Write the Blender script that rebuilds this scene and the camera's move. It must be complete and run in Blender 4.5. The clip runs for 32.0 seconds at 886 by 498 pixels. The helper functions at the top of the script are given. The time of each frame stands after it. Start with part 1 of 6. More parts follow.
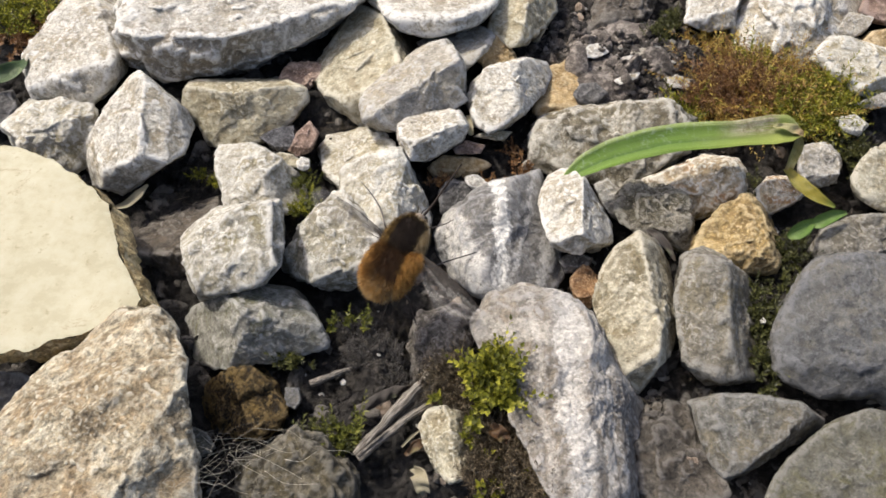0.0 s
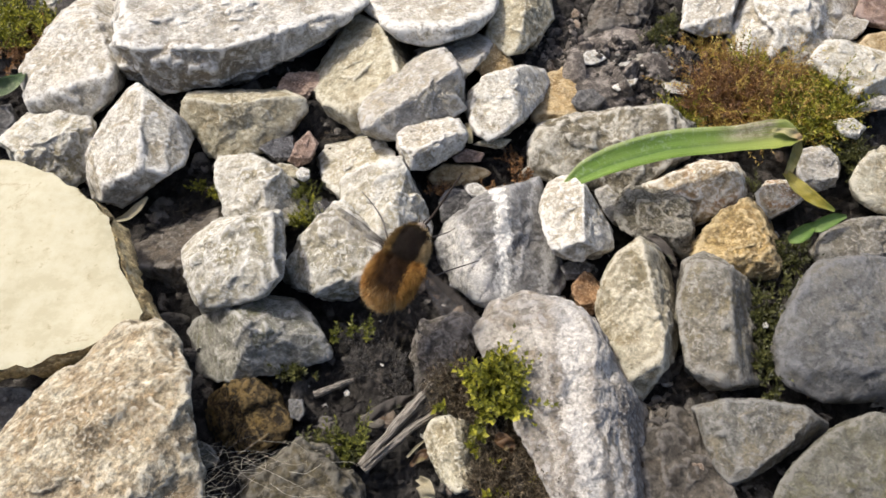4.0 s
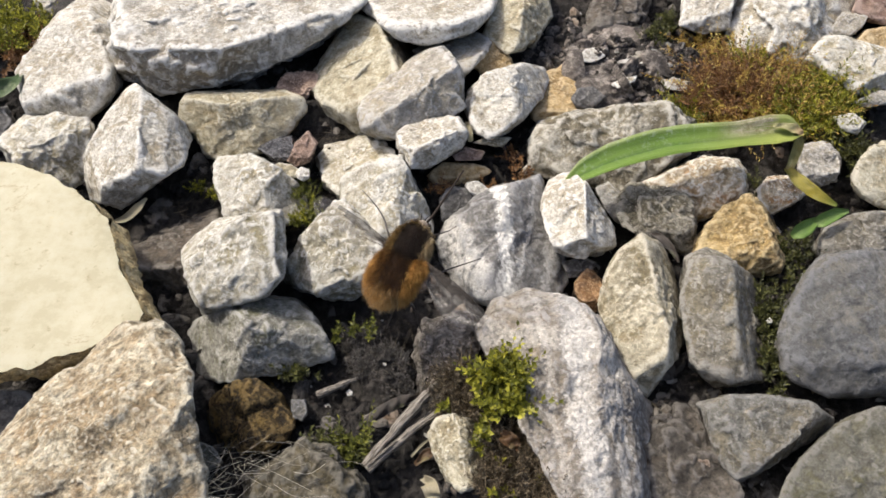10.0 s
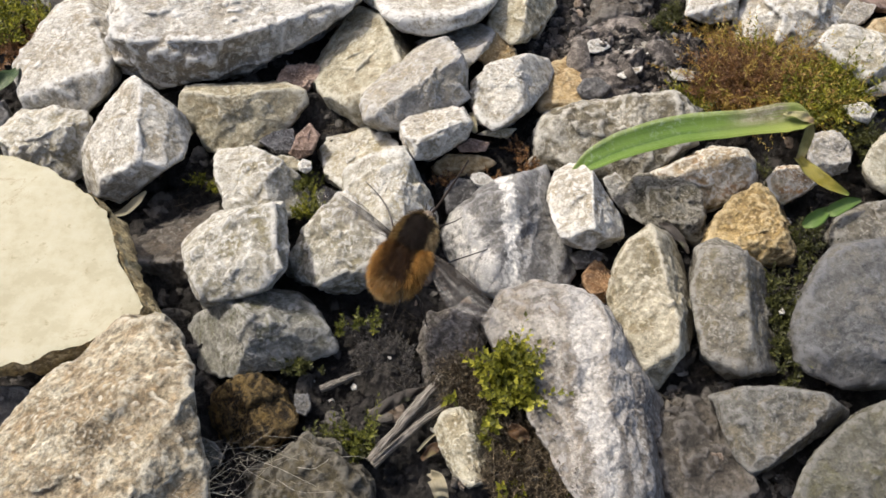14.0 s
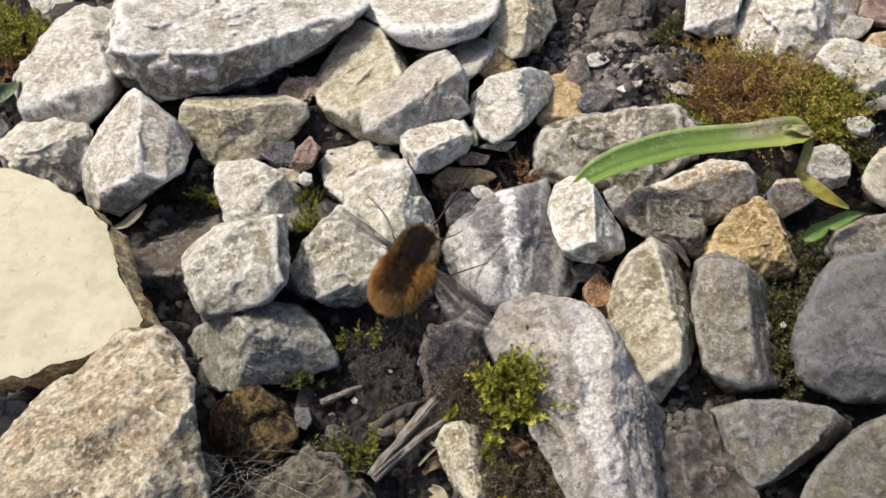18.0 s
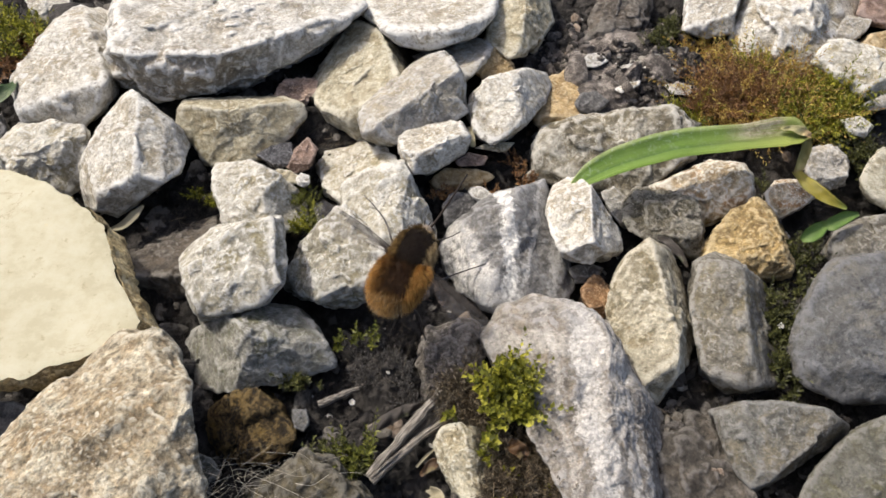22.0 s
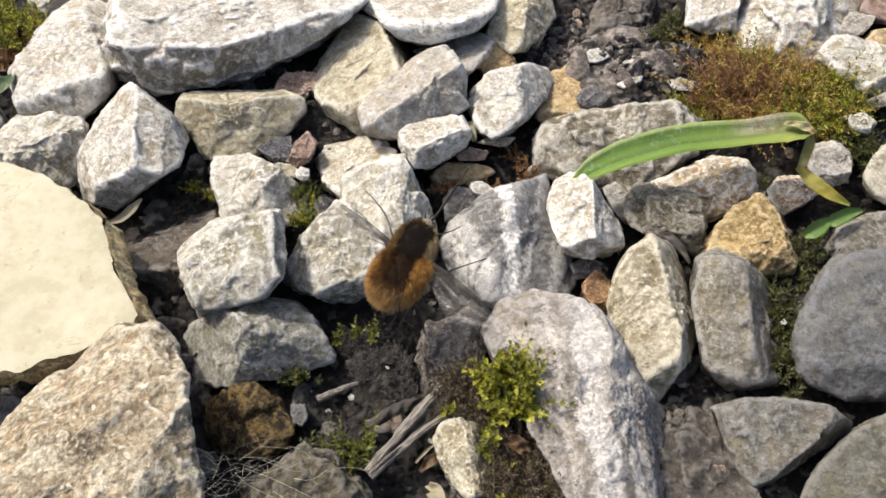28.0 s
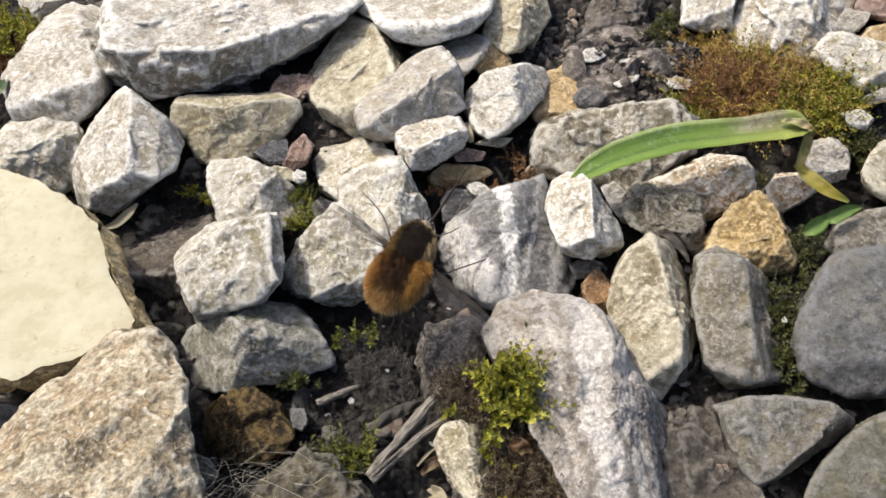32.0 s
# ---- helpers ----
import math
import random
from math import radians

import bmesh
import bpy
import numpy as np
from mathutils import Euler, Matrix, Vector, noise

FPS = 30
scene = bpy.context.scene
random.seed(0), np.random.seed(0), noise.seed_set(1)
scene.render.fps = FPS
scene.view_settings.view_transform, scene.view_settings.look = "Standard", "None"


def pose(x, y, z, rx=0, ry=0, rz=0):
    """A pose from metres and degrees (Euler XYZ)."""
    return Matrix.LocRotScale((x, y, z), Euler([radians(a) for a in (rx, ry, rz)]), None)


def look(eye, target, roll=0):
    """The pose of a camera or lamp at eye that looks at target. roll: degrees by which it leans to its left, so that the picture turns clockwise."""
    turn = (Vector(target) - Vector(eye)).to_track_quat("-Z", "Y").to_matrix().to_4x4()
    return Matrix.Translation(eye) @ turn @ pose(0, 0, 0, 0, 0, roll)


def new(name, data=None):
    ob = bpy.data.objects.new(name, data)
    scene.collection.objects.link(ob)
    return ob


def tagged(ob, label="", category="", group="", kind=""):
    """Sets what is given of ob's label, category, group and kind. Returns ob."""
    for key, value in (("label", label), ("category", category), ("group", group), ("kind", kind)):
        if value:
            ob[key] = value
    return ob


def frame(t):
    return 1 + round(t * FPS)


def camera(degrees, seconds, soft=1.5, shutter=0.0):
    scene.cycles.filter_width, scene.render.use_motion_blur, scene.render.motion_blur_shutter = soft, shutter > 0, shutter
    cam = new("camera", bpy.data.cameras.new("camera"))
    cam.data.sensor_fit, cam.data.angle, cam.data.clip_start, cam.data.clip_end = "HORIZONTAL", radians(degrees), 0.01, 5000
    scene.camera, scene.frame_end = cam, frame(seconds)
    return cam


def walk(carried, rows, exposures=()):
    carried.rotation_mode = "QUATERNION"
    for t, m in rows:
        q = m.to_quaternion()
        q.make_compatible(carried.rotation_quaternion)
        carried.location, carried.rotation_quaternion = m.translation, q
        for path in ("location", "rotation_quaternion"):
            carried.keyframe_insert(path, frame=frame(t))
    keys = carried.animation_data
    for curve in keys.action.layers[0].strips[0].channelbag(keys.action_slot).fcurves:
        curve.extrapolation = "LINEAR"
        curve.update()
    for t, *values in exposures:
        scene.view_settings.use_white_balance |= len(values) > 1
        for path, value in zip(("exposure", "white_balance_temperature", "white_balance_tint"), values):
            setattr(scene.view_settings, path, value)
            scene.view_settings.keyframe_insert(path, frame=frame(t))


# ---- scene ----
import itertools

# ---- camera ----
MM = 0.001
cam = camera(57, 32.0, soft=1.6, shutter=0.6)
walk(cam, [
    (0.0, pose(0.00172, -0.05844, 0.07651, 37.291, -0.467, 1.496)),
    (0.5, pose(0.00167, -0.05842, 0.07669, 37.362, -0.599, 1.497)),
    (1.0, pose(0.00173, -0.05841, 0.07646, 37.345, -0.684, 1.575)),
    (1.5, pose(0.00160, -0.05829, 0.07655, 37.404, -0.715, 1.607)),
    (2.0, pose(0.00159, -0.05848, 0.07660, 37.498, -0.641, 1.524)),
    (2.5, pose(0.00153, -0.05825, 0.07682, 37.506, -0.447, 1.281)),
    (3.0, pose(0.00134, -0.05805, 0.07694, 37.520, -0.320, 0.987)),
    (3.5, pose(0.00110, -0.05818, 0.07668, 37.591, -0.286, 0.819)),
    (5.5, pose(0.00088, -0.05778, 0.07699, 37.892, -0.142, 0.375)),
    (6.0, pose(0.00076, -0.05788, 0.07660, 37.935, -0.115, 0.324)),
    (6.5, pose(0.00067, -0.05809, 0.07591, 37.998, -0.057, 0.271)),
    (7.0, pose(0.00065, -0.05807, 0.07586, 38.021, -0.027, 0.335)),
    (7.5, pose(0.00050, -0.05817, 0.07597, 38.049, -0.107, 0.299)),
    (8.0, pose(0.00052, -0.05807, 0.07568, 38.025, -0.096, 0.280)),
    (8.5, pose(0.00056, -0.05818, 0.07559, 38.015, -0.075, 0.184)),
    (9.0, pose(0.00070, -0.05820, 0.07579, 37.959, -0.107, 0.145)),
    (9.5, pose(0.00063, -0.05825, 0.07562, 37.968, -0.120, 0.128)),
    (10.0, pose(0.00034, -0.05832, 0.07593, 37.945, -0.143, 0.112)),
    (10.5, pose(0.00032, -0.05829, 0.07558, 37.935, -0.102, 0.085)),
    (11.0, pose(-0.00004, -0.05834, 0.07524, 37.896, -0.063, 0.088)),
    (11.5, pose(-0.00007, -0.05833, 0.07514, 37.931, -0.096, 0.100)),
    (12.0, pose(0.00008, -0.05839, 0.07467, 37.968, 0.069, 0.022)),
    (12.5, pose(-0.00004, -0.05837, 0.07496, 37.938, -0.059, 0.004)),
    (13.0, pose(0.00001, -0.05849, 0.07487, 37.997, 0.003, 0.001)),
    (13.5, pose(0.00006, -0.05821, 0.07432, 38.079, 0.052, 0.012)),
    (14.0, pose(-0.00024, -0.05830, 0.07366, 38.194, 0.051, -0.116)),
    (14.5, pose(-0.00030, -0.05832, 0.07385, 38.359, 0.175, -0.265)),
    (16.5, pose(-0.00057, -0.05839, 0.07380, 39.162, -0.044, -0.382)),
    (17.0, pose(-0.00065, -0.05839, 0.07345, 39.177, -0.074, -0.369)),
    (17.5, pose(-0.00061, -0.05832, 0.07301, 39.193, -0.099, -0.249)),
    (18.0, pose(-0.00070, -0.05822, 0.07358, 39.105, -0.145, -0.222)),
    (18.5, pose(-0.00055, -0.05828, 0.07380, 39.106, -0.108, -0.235)),
    (19.0, pose(-0.00044, -0.05809, 0.07383, 39.068, -0.060, -0.202)),
    (19.5, pose(-0.00056, -0.05813, 0.07373, 39.126, -0.146, -0.279)),
    (20.0, pose(-0.00060, -0.05817, 0.07371, 39.110, -0.182, -0.284)),
    (20.5, pose(-0.00065, -0.05807, 0.07368, 39.117, -0.171, -0.302)),
    (21.0, pose(-0.00066, -0.05807, 0.07357, 39.093, -0.147, -0.293)),
    (21.5, pose(-0.00060, -0.05813, 0.07363, 39.152, -0.159, -0.351)),
    (22.0, pose(-0.00053, -0.05802, 0.07361, 39.078, -0.150, -0.310)),
    (22.5, pose(-0.00050, -0.05820, 0.07347, 39.054, -0.121, -0.337)),
    (23.0, pose(-0.00061, -0.05825, 0.07303, 39.070, -0.182, -0.384)),
    (23.5, pose(-0.00071, -0.05821, 0.07368, 39.004, -0.166, -0.369)),
    (24.0, pose(-0.00098, -0.05819, 0.07335, 39.006, -0.238, -0.406)),
    (24.5, pose(-0.00109, -0.05806, 0.07339, 38.975, -0.222, -0.330)),
    (25.0, pose(-0.00095, -0.05806, 0.07346, 38.997, -0.235, -0.319)),
    (25.5, pose(-0.00085, -0.05820, 0.07322, 38.981, -0.315, -0.284)),
    (27.5, pose(-0.00108, -0.05799, 0.07245, 39.071, -0.418, -0.225)),
    (28.0, pose(-0.00066, -0.05801, 0.07271, 39.036, -0.359, -0.138)),
    (28.5, pose(-0.00078, -0.05803, 0.07291, 39.168, -0.391, -0.129)),
    (29.0, pose(-0.00077, -0.05792, 0.07299, 39.166, -0.449, -0.131)),
    (29.5, pose(-0.00057, -0.05786, 0.07259, 39.225, -0.478, -0.103)),
    (30.0, pose(-0.00071, -0.05777, 0.07273, 39.251, -0.533, -0.168)),
    (30.5, pose(-0.00081, -0.05779, 0.07304, 39.147, -0.443, -0.303)),
    (31.0, pose(-0.00097, -0.05775, 0.07276, 39.178, -0.307, -0.501)),
    (31.5, pose(-0.00113, -0.05771, 0.07294, 39.121, -0.181, -0.802)),
    (32.0, pose(-0.00098, -0.05778, 0.07227, 39.211, -0.168, -0.851)),
], exposures=[(0.0, -0.12), (1.0, -0.16), (6.0, -0.02), (9.0, -0.05), (13.0, -0.18), (18.0, -0.18), (24.0, -0.1), (28.0, 0.03), (29.5, 0.04), (32.0, -0.04)])

# ---- world and sun ----
SUN_FROM = Vector((-0.50, 0.33, 0.80)).normalized()
world = bpy.data.worlds.new("sky")
scene.world = world
world.use_nodes = True
wn = world.node_tree
sky = wn.nodes.new("ShaderNodeTexSky")
sky.sky_type, sky.sun_disc = "NISHITA", False
sky.dust_density, sky.air_density, sky.ozone_density = 5.0, 0.72, 0.8
sky.sun_elevation = math.asin(SUN_FROM.z)
sky.sun_rotation = math.atan2(SUN_FROM.x, SUN_FROM.y)
wn.links.new(sky.outputs["Color"], wn.nodes["Background"].inputs["Color"])
wn.nodes["Background"].inputs["Strength"].default_value = 0.285
sun = new("sun", bpy.data.lights.new("sun", "SUN"))
sun.data.energy, sun.data.angle, sun.data.color = 4.5, radians(0.6), (1.0, 0.945, 0.84)
sun.matrix_world = look(SUN_FROM * 2, (0, 0, 0))


# ---- materials ----
def material(name):
    m = bpy.data.materials.new(name)
    m.use_nodes = True
    return m, m.node_tree.nodes, m.node_tree.links, m.node_tree.nodes["Principled BSDF"]


def coords(nodes, links, spread=0.4):
    """Object coordinates, moved by a random amount for each object."""
    tc, oi = nodes.new("ShaderNodeTexCoord"), nodes.new("ShaderNodeObjectInfo")
    mul, add = nodes.new("ShaderNodeVectorMath"), nodes.new("ShaderNodeVectorMath")
    mul.operation, mul.inputs[1].default_value = "MULTIPLY", (spread, spread * 1.7, spread * 2.3)
    links.new(oi.outputs["Random"], mul.inputs[0])
    links.new(tc.outputs["Object"], add.inputs[0])
    links.new(mul.outputs[0], add.inputs[1])
    return add.outputs[0], oi.outputs["Random"]


def noise_node(nodes, links, vec, scale, detail=5.0, rough=0.6, warp=0.0):
    n = nodes.new("ShaderNodeTexNoise")
    n.inputs["Scale"].default_value, n.inputs["Detail"].default_value = scale, detail
    n.inputs["Roughness"].default_value, n.inputs["Distortion"].default_value = rough, warp
    links.new(vec, n.inputs["Vector"])
    return n.outputs["Fac"]


def ramp_node(nodes, links, fac, stops):
    r = nodes.new("ShaderNodeValToRGB")
    el = r.color_ramp.elements
    while len(el) < len(stops):
        el.new(0.5)
    for e, (pos, col) in zip(el, stops):
        e.position, e.color = pos, (*col, 1) if isinstance(col, tuple) else (col, col, col, 1)
    links.new(fac, r.inputs["Fac"])
    return r.outputs["Color"]


def mix_node(nodes, links, fac, a, b, mode="MIX"):
    m = nodes.new("ShaderNodeMix")
    m.data_type, m.blend_type = "RGBA", mode
    for sock, v in ((m.inputs[0], fac), (m.inputs[6], a), (m.inputs[7], b)):
        if isinstance(v, (int, float)):
            sock.default_value = v
        elif isinstance(v, tuple):
            sock.default_value = (*v, 1)
        else:
            links.new(v, sock)
    return m.outputs[2]


def bump_node(nodes, links, bsdf, heights):
    last = None
    for h, dist, strength in heights:
        b = nodes.new("ShaderNodeBump")
        b.inputs["Distance"].default_value, b.inputs["Strength"].default_value = dist, strength
        links.new(h, b.inputs["Height"])
        if last:
            links.new(last, b.inputs["Normal"])
        last = b.outputs["Normal"]
    links.new(last, bsdf.inputs["Normal"])


def crest_node(nodes, links, fac, width):
    """Thin crests where a noise passes its middle: 1 on the crest, 0 away from it."""
    a, b = nodes.new("ShaderNodeMath"), nodes.new("ShaderNodeMath")
    a.operation, a.inputs[1].default_value = "SUBTRACT", 0.5
    b.operation = "ABSOLUTE"
    links.new(fac, a.inputs[0])
    links.new(a.outputs[0], b.inputs[0])
    return ramp_node(nodes, links, b.outputs[0], [(0.0, 1.0), (width * 0.35, 0.6), (width, 0.0)])


def rock(name, dark, base, light, stain=None, stain_amount=0.4, grain=700.0, speck=0.3, relief=0.0005, rough=0.85, mottle=0.45, crust=0.45, bands=()):
    """Weathered stone: cloudy patches, mottling, grain, dark pits, pale crust, brown stains, worn edges and bands of
    another colour.
    bands: planes in the stone's space (direction, millimetres from its middle, half width in mm, strength, colour)."""
    m, n, l, bsdf = material(name)
    vec, rnd = coords(n, l)
    broad = noise_node(n, l, vec, 130, 4, 0.6, 0.8)
    blotch = noise_node(n, l, vec, grain * 0.62, 7, 0.72, 0.5)
    mid = noise_node(n, l, vec, grain * 1.7, 5, 0.7, 0.3)
    fine = noise_node(n, l, vec, grain * 4.6, 3, 0.7)
    flecks = noise_node(n, l, vec, grain * 1.15, 7, 0.78, 0.9)
    col = ramp_node(n, l, broad, [(0.38, dark), (0.50, base), (0.62, light)])
    gcol = ramp_node(n, l, blotch, [(0.37, tuple(v * 0.8 for v in dark)), (0.49, base), (0.60, tuple(min(0.9, v * 1.1) for v in light))])
    col = mix_node(n, l, 0.35 + 0.6 * mottle, col, gcol)
    if stain:
        sfac = ramp_node(n, l, noise_node(n, l, vec, 300, 6, 0.7, 0.8), [(0.49, 0.0), (0.60, stain_amount)])
        col = mix_node(n, l, sfac, col, stain)
        film = ramp_node(n, l, noise_node(n, l, vec, 95, 6, 0.68, 0.6), [(0.47, 0.0), (0.60, stain_amount)])
        col = mix_node(n, l, film, col, tuple(0.4 * a + 0.6 * b for a, b in zip(stain, base)))
    for way, off, half, strength, tint in bands:
        dot, warp = n.new("ShaderNodeVectorMath"), n.new("ShaderNodeMath")
        dot.operation, dot.inputs[1].default_value = "DOT_PRODUCT", Vector(way).normalized()
        tc = n.new("ShaderNodeTexCoord")
        l.new(tc.outputs["Object"], dot.inputs[0])
        warp.operation, warp.inputs[1].default_value = "MULTIPLY_ADD", 0.006
        l.new(noise_node(n, l, vec, 210, 8, 0.78), warp.inputs[0])
        l.new(dot.outputs["Value"], warp.inputs[2])
        away, size = n.new("ShaderNodeMath"), n.new("ShaderNodeMath")
        away.operation, away.inputs[1].default_value = "SUBTRACT", off * MM + 0.003
        l.new(warp.outputs[0], away.inputs[0])
        size.operation = "ABSOLUTE"
        l.new(away.outputs[0], size.inputs[0])
        scaled = n.new("ShaderNodeMath")
        scaled.operation, scaled.inputs[1].default_value = "MULTIPLY", 0.5 / (half * MM)
        l.new(size.outputs[0], scaled.inputs[0])
        line = ramp_node(n, l, scaled.outputs[0], [(0.0, strength), (0.42, strength * 0.85), (0.60, 0.0)])
        line = mix_node(n, l, 1.0, line, ramp_node(n, l, mid, [(0.36, 0.55), (0.50, 1.0)]), "MULTIPLY")
        col = mix_node(n, l, line, col, tint)
    pale = ramp_node(n, l, flecks, [(0.53, 0.0), (0.60, min(1.0, crust * 1.4))])
    col = mix_node(n, l, pale, col, tuple(min(0.8, v * 1.18 + 0.02) for v in light))
    sp = ramp_node(n, l, mid, [(0.30, 0.35), (0.45, 0.9), (0.56, 1.08), (0.68, 1.5)])
    col = mix_node(n, l, min(1.0, speck * 1.7), col, sp, "MULTIPLY")
    sp = ramp_node(n, l, fine, [(0.32, 0.45), (0.5, 1.0), (0.66, 1.5)])
    col = mix_node(n, l, min(1.0, speck * 1.4), col, sp, "MULTIPLY")
    hole = ramp_node(n, l, flecks, [(0.33, 0.35), (0.40, 1.0)])
    col = mix_node(n, l, 0.8, col, hole, "MULTIPLY")
    tint = ramp_node(n, l, rnd, [(0.0, (0.94, 0.94, 0.93)), (0.5, (1.0, 0.985, 0.935)), (1.0, (1.05, 1.02, 0.95))])
    col = mix_node(n, l, 1.0, col, tint, "MULTIPLY")
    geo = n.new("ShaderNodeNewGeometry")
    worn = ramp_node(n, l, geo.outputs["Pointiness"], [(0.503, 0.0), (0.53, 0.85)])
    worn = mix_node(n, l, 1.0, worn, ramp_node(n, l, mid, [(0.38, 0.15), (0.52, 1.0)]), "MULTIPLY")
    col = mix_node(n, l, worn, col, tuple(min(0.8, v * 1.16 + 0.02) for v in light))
    l.new(col, bsdf.inputs["Base Color"])
    bsdf.inputs["Roughness"].default_value = rough
    bsdf.inputs["Specular IOR Level"].default_value = 0.4
    bump_node(n, l, bsdf, [(blotch, relief * 1.3, 0.7), (flecks, relief * 0.8, 0.7), (mid, relief * 0.9, 0.8), (fine, relief * 0.45, 0.8)])
    return m


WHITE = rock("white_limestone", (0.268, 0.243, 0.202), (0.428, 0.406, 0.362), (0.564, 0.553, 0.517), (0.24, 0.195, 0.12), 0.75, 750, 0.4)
# the first band browns the front face, the second is a faint line behind
BLOCK = rock("brown_fronted_limestone", (0.24, 0.218, 0.184), (0.404, 0.384, 0.343), (0.555, 0.543, 0.508), (0.24, 0.195, 0.12), 0.6, 620, 0.4,
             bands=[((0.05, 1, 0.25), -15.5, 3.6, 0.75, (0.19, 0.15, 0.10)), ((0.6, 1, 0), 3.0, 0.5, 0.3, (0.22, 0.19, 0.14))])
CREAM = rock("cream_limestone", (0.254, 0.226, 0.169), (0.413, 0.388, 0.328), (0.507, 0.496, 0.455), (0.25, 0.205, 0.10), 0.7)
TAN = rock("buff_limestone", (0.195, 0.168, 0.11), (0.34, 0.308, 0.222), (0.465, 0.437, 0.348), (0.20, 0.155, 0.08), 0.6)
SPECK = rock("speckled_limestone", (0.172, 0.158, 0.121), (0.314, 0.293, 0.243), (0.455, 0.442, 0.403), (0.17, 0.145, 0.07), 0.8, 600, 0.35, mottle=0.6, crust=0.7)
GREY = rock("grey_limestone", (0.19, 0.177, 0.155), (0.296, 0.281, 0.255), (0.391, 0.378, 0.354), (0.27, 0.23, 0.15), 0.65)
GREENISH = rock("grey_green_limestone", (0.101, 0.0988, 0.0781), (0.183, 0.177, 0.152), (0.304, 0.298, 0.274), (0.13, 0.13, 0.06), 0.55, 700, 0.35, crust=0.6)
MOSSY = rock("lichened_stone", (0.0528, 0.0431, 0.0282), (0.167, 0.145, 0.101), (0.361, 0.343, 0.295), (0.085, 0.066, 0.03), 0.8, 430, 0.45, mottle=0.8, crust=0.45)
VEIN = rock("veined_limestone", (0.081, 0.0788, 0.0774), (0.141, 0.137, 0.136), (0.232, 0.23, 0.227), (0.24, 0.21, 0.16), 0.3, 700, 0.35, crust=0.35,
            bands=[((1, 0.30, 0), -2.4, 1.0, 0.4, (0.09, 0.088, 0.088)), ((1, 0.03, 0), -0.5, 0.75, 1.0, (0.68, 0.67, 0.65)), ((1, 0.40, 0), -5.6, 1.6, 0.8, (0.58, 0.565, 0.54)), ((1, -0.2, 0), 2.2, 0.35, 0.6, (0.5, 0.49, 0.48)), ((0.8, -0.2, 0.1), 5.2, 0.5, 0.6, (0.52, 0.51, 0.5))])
# the first band darkens the flank towards +x, the others are pale or thin
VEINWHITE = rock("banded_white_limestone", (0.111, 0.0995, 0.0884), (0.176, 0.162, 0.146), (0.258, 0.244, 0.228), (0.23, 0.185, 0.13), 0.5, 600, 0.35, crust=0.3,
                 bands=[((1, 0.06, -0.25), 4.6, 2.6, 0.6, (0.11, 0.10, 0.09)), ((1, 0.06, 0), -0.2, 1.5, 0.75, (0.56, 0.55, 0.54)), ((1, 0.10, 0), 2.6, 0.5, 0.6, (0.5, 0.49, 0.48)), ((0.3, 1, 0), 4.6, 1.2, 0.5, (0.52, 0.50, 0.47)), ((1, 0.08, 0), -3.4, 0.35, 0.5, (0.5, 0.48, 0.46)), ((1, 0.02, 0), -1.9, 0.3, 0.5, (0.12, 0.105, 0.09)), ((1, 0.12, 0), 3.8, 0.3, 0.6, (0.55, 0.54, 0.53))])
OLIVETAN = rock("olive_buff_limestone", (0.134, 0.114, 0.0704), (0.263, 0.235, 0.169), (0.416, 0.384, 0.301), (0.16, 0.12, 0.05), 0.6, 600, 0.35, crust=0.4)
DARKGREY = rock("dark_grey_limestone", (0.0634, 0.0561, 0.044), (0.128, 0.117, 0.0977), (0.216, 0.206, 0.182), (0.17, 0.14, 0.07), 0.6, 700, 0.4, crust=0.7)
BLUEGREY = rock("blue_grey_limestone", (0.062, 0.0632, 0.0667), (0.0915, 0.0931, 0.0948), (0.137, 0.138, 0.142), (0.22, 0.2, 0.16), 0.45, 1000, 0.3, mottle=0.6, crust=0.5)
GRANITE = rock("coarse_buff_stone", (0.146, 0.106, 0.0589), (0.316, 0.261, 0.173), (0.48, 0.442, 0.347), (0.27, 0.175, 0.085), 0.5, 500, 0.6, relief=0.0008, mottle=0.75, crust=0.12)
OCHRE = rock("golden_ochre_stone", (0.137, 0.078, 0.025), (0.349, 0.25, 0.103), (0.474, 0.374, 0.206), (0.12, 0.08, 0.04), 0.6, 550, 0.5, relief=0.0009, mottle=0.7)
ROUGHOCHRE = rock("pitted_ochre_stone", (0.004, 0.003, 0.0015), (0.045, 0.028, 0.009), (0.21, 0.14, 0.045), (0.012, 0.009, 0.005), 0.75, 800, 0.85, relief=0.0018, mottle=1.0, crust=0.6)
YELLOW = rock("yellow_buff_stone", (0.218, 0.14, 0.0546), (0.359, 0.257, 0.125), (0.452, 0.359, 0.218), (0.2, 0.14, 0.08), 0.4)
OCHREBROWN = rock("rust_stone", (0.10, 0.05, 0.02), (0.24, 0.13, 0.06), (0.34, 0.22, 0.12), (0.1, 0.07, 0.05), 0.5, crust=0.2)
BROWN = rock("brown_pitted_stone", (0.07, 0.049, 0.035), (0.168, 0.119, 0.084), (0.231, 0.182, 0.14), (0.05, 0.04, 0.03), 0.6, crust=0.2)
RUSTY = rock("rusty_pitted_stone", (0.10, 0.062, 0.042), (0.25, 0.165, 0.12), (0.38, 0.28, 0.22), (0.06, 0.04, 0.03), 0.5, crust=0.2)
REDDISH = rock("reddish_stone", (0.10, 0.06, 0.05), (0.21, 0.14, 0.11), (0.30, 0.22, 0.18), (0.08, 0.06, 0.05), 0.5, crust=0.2)
